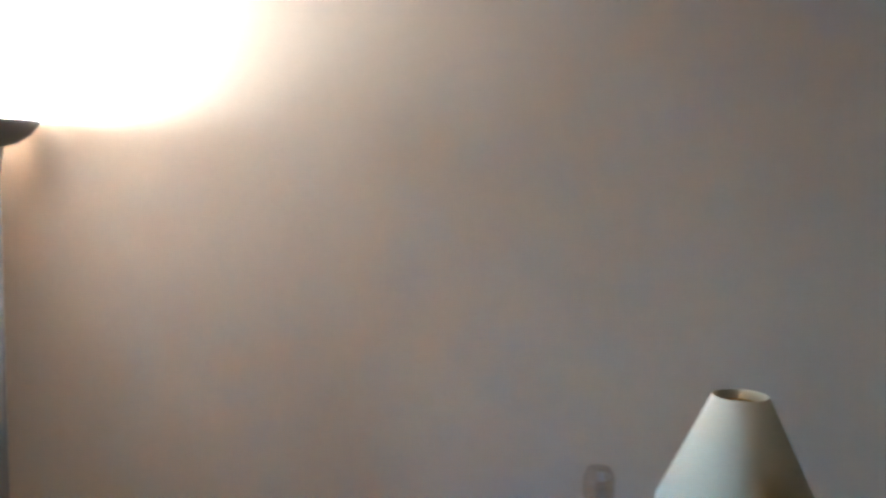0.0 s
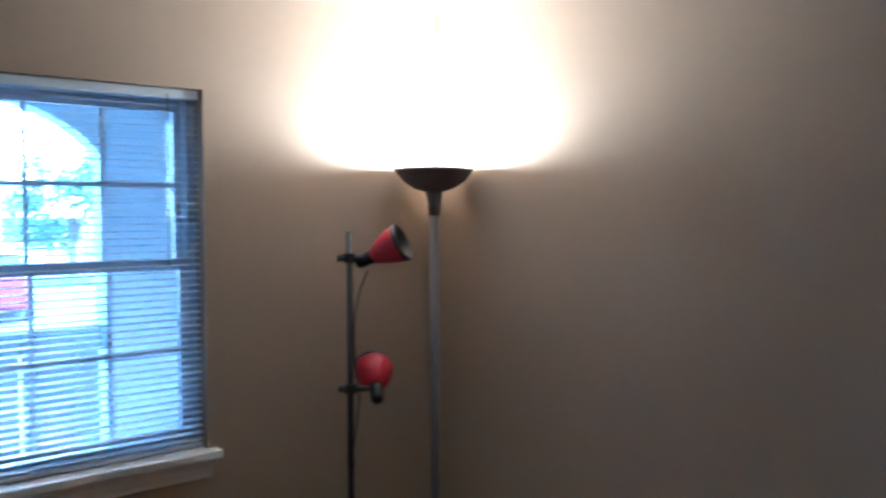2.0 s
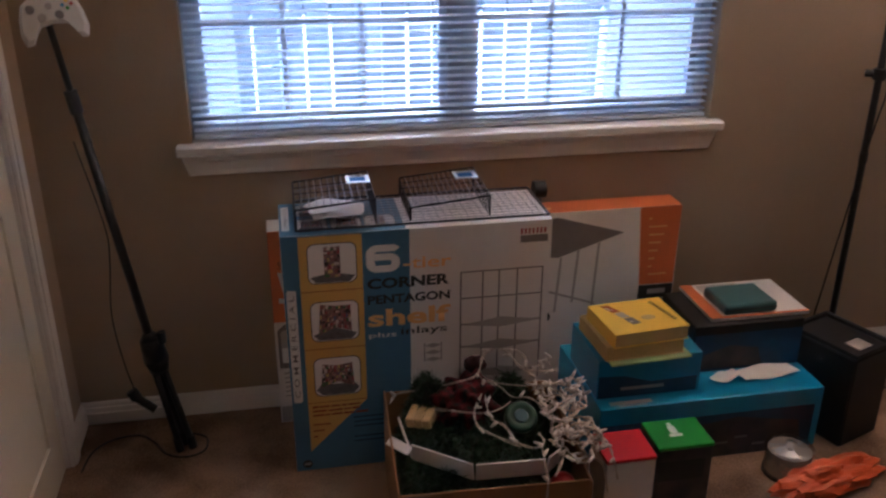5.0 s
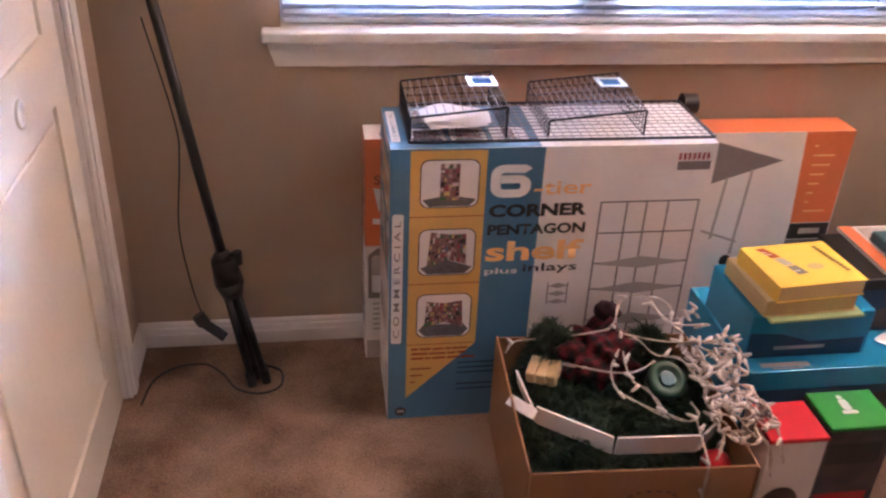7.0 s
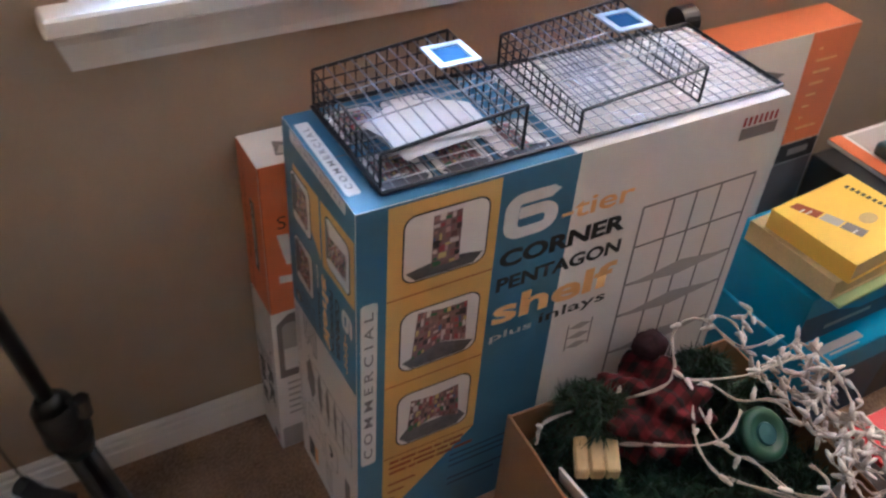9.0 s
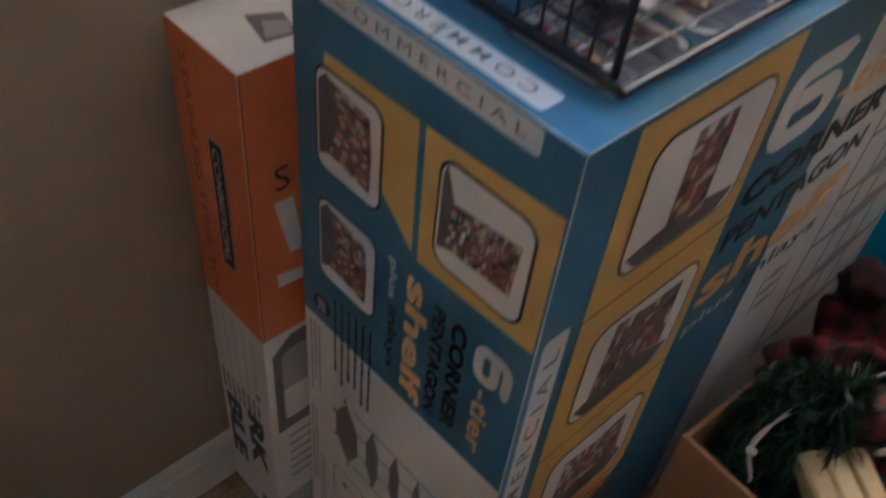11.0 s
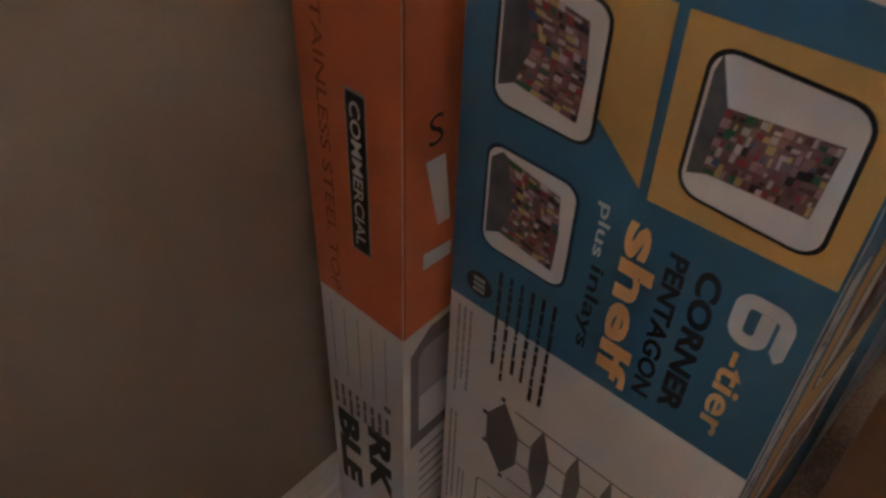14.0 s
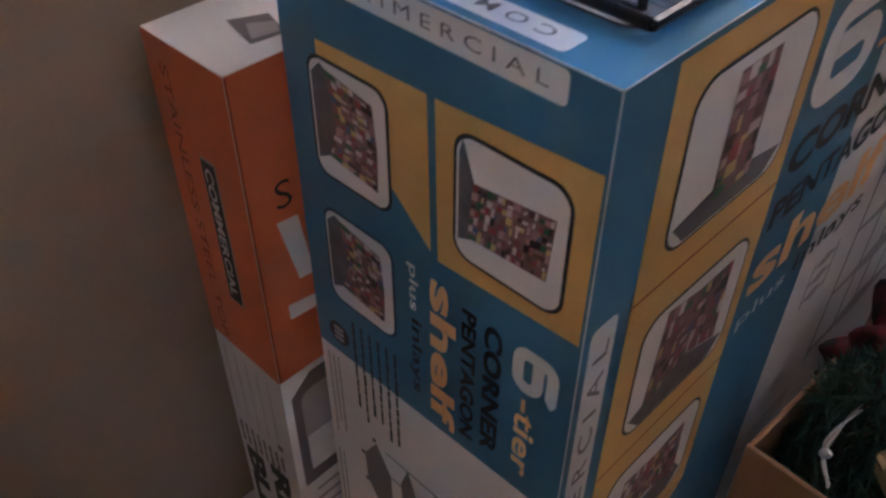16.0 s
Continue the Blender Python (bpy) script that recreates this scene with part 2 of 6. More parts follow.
M_DARKGLASS = material("dark_car_glass", (0.13, 0.15, 0.18), 0.1)
M_CARWHITE = material("white_car_paint", (0.75, 0.75, 0.75), 0.2, vary=0.02)
M_CARRED = material("dark_red_car_paint", (0.16, 0.03, 0.055), 0.25, vary=0.05)
M_TYRE = material("tyre_rubber", (0.03, 0.03, 0.03), 0.85)
M_RIM = material("alloy_rim", (0.5, 0.5, 0.5), 0.3, metal=0.8)
M_LAMPRED = material("tail_light_red", (0.4, 0.01, 0.01), 0.2)
# Leaf colour is paled and greyed to carry the outdoor haze.
M_LEAF = island_material("hazed_tree_leaves", 0.27, 0.42, 0.28, 0.5, 0.7)
M_BARK = material("tree_bark", (0.2, 0.17, 0.15), 0.95, vary=0.3)
M_GRASS = material("lawn_grass", (0.09, 0.13, 0.05), 0.95, vary=0.3, scale=3, fine=60)


# ---- mesh helpers ----
def finish(name, bm, mat, smooth=False):
    bm.normal_update()
    me = bpy.data.meshes.new(name)
    bm.to_mesh(me)
    bm.free()
    for m in mat if isinstance(mat, (list, tuple)) else [mat]:
        me.materials.append(m)
    if smooth:
        me.polygons.foreach_set("use_smooth", [True] * len(me.polygons))
    return me


def part(name, bm, mat, parent=None, label="", smooth=False):
    ob = new(name, finish(name, bm, mat, smooth))
    if parent:
        ob.parent = parent
    if label:
        ob["label"] = label
    return ob


def thing(name, label, category, group="", kind="", at=(0, 0, 0), rz=0.0):
    ob = new(name)
    ob.matrix_basis = pose(*at, 0, 0, rz)
    ob.empty_display_size = 0.05
    return tagged(ob, label, category, group, kind)


def box(bm, a, b, bevel=0.0, m=None, seg=1):
    """A box from corner a to corner b."""
    mid = [(p + q) / 2 for p, q in zip(a, b)]
    size = [abs(q - p) for p, q in zip(a, b)]
    r = bmesh.ops.create_cube(bm, size=1.0, matrix=Matrix.Translation(mid) @ Matrix.Diagonal((*size, 1)))
    vs = r["verts"]
    if bevel:
        es = list({e for v in vs for e in v.link_edges})
        rb = bmesh.ops.bevel(bm, geom=es, offset=bevel, segments=seg, affect="EDGES", profile=0.5)
        vs = list({v for fc in rb["faces"] for v in fc.verts} | {v for v in vs if v.is_valid})
    if m is not None:
        bmesh.ops.transform(bm, matrix=m, verts=[v for v in vs if v.is_valid])
    return bm


def boxed(a, b, bevel=0.0, seg=1):
    return box(bmesh.new(), a, b, bevel, None, seg)


def rod(bm, p, q, r, r2=None, n=10):
    p, q = Vector(p), Vector(q)
    d = q - p
    m = Matrix.Translation((p + q) / 2) @ d.to_track_quat("Z", "Y").to_matrix().to_4x4()
    bmesh.ops.create_cone(bm, cap_ends=True, segments=n, radius1=r, radius2=r if r2 is None else r2, depth=d.length, matrix=m)
    return bm


def lathe(bm, profile, n=32, m=None):
    """Turn (radius, height) pairs round z."""
    rings = []
    for r, z in profile:
        rings.append([bm.verts.new((r * math.cos(2 * math.pi * i / n), r * math.sin(2 * math.pi * i / n), z)) for i in range(n)])
    for a, b in zip(rings, rings[1:]):
        for i in range(n):
            bm.faces.new((a[i], a[(i + 1) % n], b[(i + 1) % n], b[i]))
    if m is not None:
        bmesh.ops.transform(bm, matrix=m, verts=[v for ring in rings for v in ring])
    return bm


def smooth_path(pts, steps=6):
    pts = [Vector(p) for p in pts]
    out = []
    for i in range(len(pts) - 1):
        p0, p1, p2, p3 = pts[max(i - 1, 0)], pts[i], pts[i + 1], pts[min(i + 2, len(pts) - 1)]
        for k in range(steps):
            t = k / steps
            out.append(0.5 * ((2 * p1) + (p2 - p0) * t + (2 * p0 - 5 * p1 + 4 * p2 - p3) * t * t + (3 * p1 - p0 - 3 * p2 + p3) * t ** 3))
    out.append(pts[-1])
    return out


def tube(bm, pts, r, n=6):
    """A round cord along a line of points."""
    rings = []
    up = Vector((0.13, 0.21, 1)).normalized()
    for i, p in enumerate(pts):
        d = (pts[min(i + 1, len(pts) - 1)] - pts[max(i - 1, 0)])
        d = d.normalized() if d.length > 1e-9 else Vector((1, 0, 0))
        s = d.cross(up)
        s = s.normalized() if s.length > 1e-4 else Vector((1, 0, 0))
        t = s.cross(d)
        rings.append([bm.verts.new(p + r * (math.cos(2 * math.pi * k / n) * s + math.sin(2 * math.pi * k / n) * t)) for k in range(n)])
    for a, b in zip(rings, rings[1:]):
        for k in range(n):
            bm.faces.new((a[k], a[(k + 1) % n], b[(k + 1) % n], b[k]))
    bm.faces.new(rings[0][::-1])
    bm.faces.new(rings[-1])
    return bm


def poly(bm, m, pts, lift=0.0):
    """A flat printed shape: 2D points laid by m, lifted along its normal."""
    bm.faces.new([bm.verts.new(m @ Vector((u, v, lift))) for u, v in pts])
    return bm


def rounded(u0, v0, u1, v1, r, n=5):
    pts = []
    for cx, cy, a0 in ((u1 - r, v1 - r, 0), (u0 + r, v1 - r, 90), (u0 + r, v0 + r, 180), (u1 - r, v0 + r, 270)):
        for k in range(n + 1):
            a = radians(a0 + 90 * k / n)
            pts.append((cx + r * math.cos(a), cy + r * math.sin(a)))
    return pts


def rect(u0, v0, u1, v1):
    return [(u0, v0), (u1, v0), (u1, v1), (u0, v1)]


def lettering(parent, name, text, m, u0, v0, u1, v1, mat, lift, weight=0.012, turn=0):
    """Words fitted into a rectangle of the face m; turn 90: reading upwards, -90: downwards."""
    cu = bpy.data.curves.new(name, "FONT")
    cu.body, cu.size, cu.offset, cu.resolution_u = text, 1.0, weight, 3
    tmp = new("tmp", cu)
    dg = bpy.context.evaluated_depsgraph_get()
    dg.update()
    me = bpy.data.meshes.new_from_object(tmp.evaluated_get(dg), depsgraph=dg)
    bpy.data.objects.remove(tmp)
    bpy.data.curves.remove(cu)
    n = len(me.vertices)
    co = np.zeros(n * 3)
    me.vertices.foreach_get("co", co)
    co = co.reshape(-1, 3)
    x = (co[:, 0] - co[:, 0].min()) / max(1e-9, np.ptp(co[:, 0]))
    y = (co[:, 1] - co[:, 1].min()) / max(1e-9, np.ptp(co[:, 1]))
    if turn == 90:
        x, y = 1 - y, x
    elif turn == -90:
        x, y = y, 1 - x
    p = np.stack([u0 + x * (u1 - u0), v0 + y * (v1 - v0), np.full(n, lift)], 1)
    r = np.array(m)
    p = p @ r[:3, :3].T + r[:3, 3]
    me.vertices.foreach_set("co", p.ravel())
    me.update()
    me.materials.clear()
    me.materials.append(mat)
    ob = new(name, me)
    ob.parent = parent
    return ob


def face_frame(origin, u, v):
    """The matrix of a face: its origin and its two edges' directions."""
    u, v = Vector(u).normalized(), Vector(v).normalized()
    n = u.cross(v)
    m = Matrix.Identity(4)
    for i, c in enumerate((u, v, n, Vector(origin))):
        for k in range(3):
            m[k][i] = c[k]
    return m


# ---- room ----
XL, XR, YB, CEIL = -2.942, 0.0, -5.6, 2.41
FZ = 0.022
WX0, WX1, WZ0, WZ1 = -2.525, -0.968, 0.895, 2.04


def structure(name, bm, mat, label, category):
    return tagged(part(name, bm, mat), label, category, kind="structure")


floor_ob = structure("floor", boxed((XL - 0.1, YB - 0.1, -0.1), (XR + 0.1, 0.16, FZ)), M_CARPET, "stained beige cut-pile carpet over the bedroom floor", "carpet")
structure("ceiling", boxed((XL - 0.1, YB - 0.1, CEIL), (XR + 0.1, 0.16, CEIL + 0.1)), M_CEIL, "white textured ceiling", "ceiling")
bm = bmesh.new()
box(bm, (XL - 0.12, 0, 0), (WX0, 0.16, CEIL))
box(bm, (WX1, 0, 0), (XR + 0.12, 0.16, CEIL))
box(bm, (WX0, 0, 0), (WX1, 0.16, WZ0 - 0.02))
box(bm, (WX0, 0, WZ1), (WX1, 0.16, CEIL))
structure("wall_north", bm, M_WALL, "tan painted wall with the wide window opening", "wall")
structure("wall_east", boxed((XR, YB, 0), (XR + 0.12, 0, CEIL)), M_WALL, "plain tan painted wall behind the lamps", "wall")
structure("wall_south", boxed((XL, YB - 0.12, 0), (XR, YB, CEIL)), M_WALL, "plain tan painted wall", "wall")
D0, D1, DH = -0.225, -1.0, 2.04
bm = bmesh.new()
box(bm, (XL - 0.12, D0, 0), (XL, 0, CEIL))
box(bm, (XL - 0.12, YB, 0), (XL, D1, CEIL))
box(bm, (XL - 0.12, D1, DH), (XL, D0, CEIL))
structure("wall_west", bm, M_WALL, "tan painted wall with the closet door", "wall")

bm = bmesh.new()
box(bm, (XL - 0.75, D1 - 0.1, -0.05), (XL - 0.65, D0 + 0.1, CEIL))
box(bm, (XL - 0.65, D1 - 0.2, -0.05), (XL - 0.121, D1 - 0.1, CEIL))
box(bm, (XL - 0.65, D0 + 0.1, -0.05), (XL - 0.121, D0 + 0.2, CEIL))
box(bm, (XL - 0.65, D1 - 0.1, -0.06), (XL - 0.001, D0 + 0.1, -0.004))
box(bm, (XL - 0.65, D1 - 0.1, CEIL - 0.1), (XL - 0.121, D0 + 0.1, CEIL - 0.001))
structure("closet_wall", bm, M_WALL, "plain tan painted closet walls behind the door", "wall")


def baseboard_profile(bm, a, b, inward):
    """A stepped skirting from a to b, standing off the wall along inward."""
    a, b, n = Vector(a), Vector(b), Vector(inward)
    prof = [(0, 0), (0.014, 0), (0.014, 0.06), (0.0115, 0.063), (0.0115, 0.078), (0.008, 0.081), (0.008, 0.090), (0.004, 0.096), (0, 0.096)]
    ra = [bm.verts.new(a + n * d + Vector((0, 0, z))) for d, z in prof]
    rb = [bm.verts.new(b + n * d + Vector((0, 0, z))) for d, z in prof]
    for i in range(len(prof)):
        j = (i + 1) % len(prof)
        bm.faces.new((ra[i], ra[j], rb[j], rb[i]))
    bm.faces.new(ra[::-1])
    bm.faces.new(rb)
    bmesh.ops.recalc_face_normals(bm, faces=bm.faces)


for nm, a, b, n in (("baseboard_north", (XL, 0, 0), (XR, 0, 0), (0, -1, 0)), ("baseboard_east", (XR, -0.0145, 0), (XR, YB, 0), (-1, 0, 0)),
                    ("baseboard_west", (XL, -0.0145, 0), (XL, -0.148, 0), (1, 0, 0)), ("baseboard_south", (XL, YB, 0), (XR - 0.015, YB, 0), (0, 1, 0))):
    bm = bmesh.new()
    baseboard_profile(bm, a, b, n)
    structure(nm, bm, M_TRIM, "white moulded baseboard along the carpet", "baseboard")


# closet door with its casing
door = thing("door_1", "white painted panelled closet door, closed", "door", kind="structure")
XD = XL - 0.012
bm = bmesh.new()
box(bm, (XD - 0.03, D1 + 0.003, 0.012), (XD - 0.008, D0 - 0.003, DH - 0.003))
for y0, y1, z0, z1 in ((D1 + 0.003, D0 - 0.003, 0.012, 0.16), (D1 + 0.003, D0 - 0.003, 0.84, 0.98), (D1 + 0.003, D0 - 0.003, 1.93, DH - 0.003),
                       (D0 - 0.10, D0 - 0.003, 0.16, 0.84), (D1 + 0.003, D1 + 0.10, 0.16, 0.84), (D0 - 0.10, D0 - 0.003, 0.98, 1.93), (D1 + 0.003, D1 + 0.10, 0.98, 1.93)):
    box(bm, (XD - 0.008, y0, z0), (XD, y1, z1))
part("leaf", bm, M_DOOR, door)
for z0, z1 in ((0.16, 0.84), (0.98, 1.93)):
    bm = bmesh.new()
    box(bm, (XD - 0.0078, D1 + 0.125, z0 + 0.025), (XD - 0.002, D0 - 0.125, z1 - 0.025), 0.004)
    part("panel", bm, M_DOOR, door)
bm = rod(bmesh.new(), (XD, D1 + 0.06, 0.95), (XD + 0.03, D1 + 0.06, 0.95), 0.009)
bmesh.ops.create_uvsphere(bm, u_segments=16, v_segments=10, radius=0.024, matrix=Matrix.Translation((XD + 0.045, D1 + 0.06, 0.95)))
cup = lathe(bmesh.new(), [(0.026, 0.0), (0.026, 0.004), (0.019, 0.005), (0.016, 0.001), (0.0, 0.0005)], 24, Matrix.Translation((XD, -0.54, 0.905)) @ pose(0, 0, 0, 0, 90, 0))
part("finger_pull", cup, M_DOOR, door, "", True)
part("door_knob", bm, M_BRASS, door, "small worn brass knob", True)


def casing(name, a, b, axis):
    bm = bmesh.new()
    box(bm, a, b, 0.003)
    c = list(a)
    d = list(b)
    c[axis], d[axis] = a[axis] + 0.012, b[axis] - 0.022
    c[0], d[0] = b[0], b[0] + 0.006
    box(bm, c, d, 0.002)
    return structure(name, bm, M_TRIM, "white moulded door casing", "door casing")


casing("trim_door_right", (XL, D0, 0), (XL + 0.013, D0 + 0.075, DH + 0.075), 1)
casing("trim_door_left", (XL, D1 - 0.075, 0), (XL + 0.013, D1, DH + 0.075), 1)
casing("trim_door_head", (XL, D1 + 0.002, DH), (XL + 0.013, D0 - 0.002, DH + 0.075), 2)
structure("jamb", boxed((XL - 0.1, D0 - 0.002, 0), (XL, D0 + 0.002, DH)), M_TRIM, "white door jamb", "door jamb")


# ---- window ----
YG = 0.10
win = thing("window_1", "wide twin double-hung window with white vinyl frames and grilles", "window", kind="structure")
bm = bmesh.new()
for a, b in (((WX0, YG - 0.035, WZ0), (WX0 + 0.03, YG + 0.045, WZ1)), ((WX1 - 0.03, YG - 0.035, WZ0), (WX1, YG + 0.045, WZ1)),
             ((WX0 + 0.03, YG - 0.035, WZ0), (WX1 - 0.03, YG + 0.045, WZ0 + 0.03)), ((WX0 + 0.03, YG - 0.035, WZ1 - 0.03), (WX1 - 0.03, YG + 0.045, WZ1)),
             ((-1.785, YG - 0.04, WZ0 + 0.03), (-1.715, YG + 0.045, WZ1 - 0.03))):
    box(bm, a, b)
part("window_frame", bm, M_VINYL, win)
ZM = 1.49
for x0, x1 in ((WX0 + 0.03, -1.785), (-1.715, WX1 - 0.03)):
    for z0, z1, dy in ((WZ0 + 0.03, ZM + 0.018, -0.012), (ZM - 0.018, WZ1 - 0.03, 0.018)):
        y = YG + dy
        sash = bmesh.new()
        w = 0.022
        for a, b in (((x0, y - 0.013, z0), (x0 + w, y + 0.013, z1)), ((x1 - w, y - 0.013, z0), (x1, y + 0.013, z1)),
                     ((x0 + w, y - 0.013, z0), (x1 - w, y + 0.013, z0 + 0.034)), ((x0 + w, y - 0.013, z1 - 0.034), (x1 - w, y + 0.013, z1))):
            box(sash, a, b)
        s = part("sash", sash, M_VINYL, win)
        gx0, gx1, gz0, gz1 = x0 + w, x1 - w, z0 + 0.034, z1 - 0.034
        pane = part("pane", boxed((gx0, y - 0.002, gz0), (gx1, y + 0.002, gz1)), M_GLASS, s)
        pane.visible_shadow = False
        for k in (1, 2):
            gx = gx0 + (gx1 - gx0) * k / 3
            part("grille_bar", boxed((gx - 0.007, y - 0.007, gz0), (gx + 0.007, y - 0.0025, gz1)), M_VINYL, s)
        gz = (gz0 + gz1) / 2
        part("grille_bar", boxed((gx0, y - 0.0115, gz - 0.007), (gx1, y - 0.0073, gz + 0.007)), M_VINYL, s)
bm = bmesh.new()
box(bm, (-2.566, -0.048, WZ0 - 0.02), (-0.938, 0.0, WZ0 + 0.008), 0.004)
box(bm, (WX0, 0.0, WZ0 - 0.02), (WX1, YG - 0.035, WZ0 + 0.006))
structure("window_sill", bm, M_TRIM, "white painted window sill with horned ends", "window sill")
bm = bmesh.new()
prof = [(-0.021, 0.0), (-0.021, -0.022), (-0.013, -0.05), (-0.013, -0.062), (0, -0.068), (0, 0)]
for xa, xb in ((-2.558, -0.946),):
    ra = [bm.verts.new((xa + 0.020 * (-z / 0.068), y, WZ0 - 0.02 + z)) for y, z in prof]
    rb = [bm.verts.new((xb - 0.020 * (-z / 0.068), y, WZ0 - 0.02 + z)) for y, z in prof]
    for i in range(len(prof)):
        j = (i + 1) % len(prof)
        bm.faces.new((ra[i], ra[j], rb[j], rb[i]))
    bm.faces.new(ra)
    bm.faces.new(rb)
bmesh.ops.recalc_face_normals(bm, faces=bm.faces)
structure("window_apron", bm, M_TRIM, "white moulded apron below the window sill", "window trim")

# blind: head rail, open slats, cords, bottom rail, wand
blind = thing("window_blind", "lowered white mini blind with its slats turned open", "blind", at=(0, 0, 0))
bx0, bx1, by = WX0 + 0.008, WX1 - 0.008, 0.028
part("head_rail", boxed((bx0, by - 0.014, WZ1 - 0.032), (bx1, by + 0.014, WZ1 - 0.003), 0.002), M_SLAT, blind)
bm = bmesh.new()
hw, th = 0.0125, radians(8)
prev = None
for k in range(5):
    s = -1 + k / 2
    y, z = hw * s * math.cos(th), hw * s * math.sin(th) + 0.0016 * (1 - s * s)
    prof_k = (bm.verts.new((bx0, y, z)), bm.verts.new((bx1, y, z)))
    if prev:
        bm.faces.new((prev[0], prev[1], prof_k[1], prof_k[0]))
    prev = prof_k
slat_mesh = finish("slat", bm, M_SLAT, True)
z = WZ0 + 0.036
while z < WZ1 - 0.04:
    ob = new("slat", slat_mesh)
    ob.parent = blind
    ob.matrix_basis = pose(0, by, z)
    z += 0.0215
part("bottom_rail", boxed((bx0, by - 0.012, WZ0 + 0.012), (bx1, by + 0.012, WZ0 + 0.024), 0.002), M_SLAT, blind)
for x in (bx0 + 0.12, -2.13, -1.75, -1.36, bx1 - 0.12):
    bm = bmesh.new()
    rod(bm, (x, by - 0.0135, WZ0 + 0.02), (x, by - 0.0135, WZ1 - 0.03), 0.0008, n=5)
    rod(bm, (x, by + 0.0135, WZ0 + 0.02), (x, by + 0.0135, WZ1 - 0.03), 0.0008, n=5)
    part("ladder_cord", bm, M_CORD, blind)
part("tilt_wand", rod(bmesh.new(), (bx1 - 0.105, by - 0.02, WZ1 - 0.02), (bx1 - 0.11, by - 0.022, WZ1 - 0.55), 0.004, n=8), M_CLEAR, blind, "clear plastic tilt wand")


# ---- the tall blue and white shelf carton ----
AX0, AX1, AY0, AY1, AH = -2.30, -1.577, -0.364, -0.121, 0.749
carton_a = thing("shelf_carton", "tall blue, yellow and white shelf carton standing on the carpet", "box", at=(0, 0, 0))
part("carton_body", boxed((AX0, AY0, FZ + 0.001), (AX1, AY1, AH), 0.0004), M_BOXWHITE, carton_a)
FRONT = face_frame((AX0, AY0, 0), (1, 0, 0), (0, 0, 1))
END = face_frame((AX0, AY1, 0), (0, -1, 0), (0, 0, 1))
TOP = face_frame((AX0, AY0, AH), (1, 0, 0), (0, 1, 0))
AD, AW = AY1 - AY0, AX1 - AX0


def printed(parent, name, m, shapes, mat, lift):
    if len(shapes) > 12:
        bm = bmesh.new()
        for s in shapes:
            poly(bm, m, s, lift)
        return part(name, bm, mat, parent)
    for s in shapes:
        ob = part(name, poly(bmesh.new(), m, s, lift), mat, parent)
    return ob


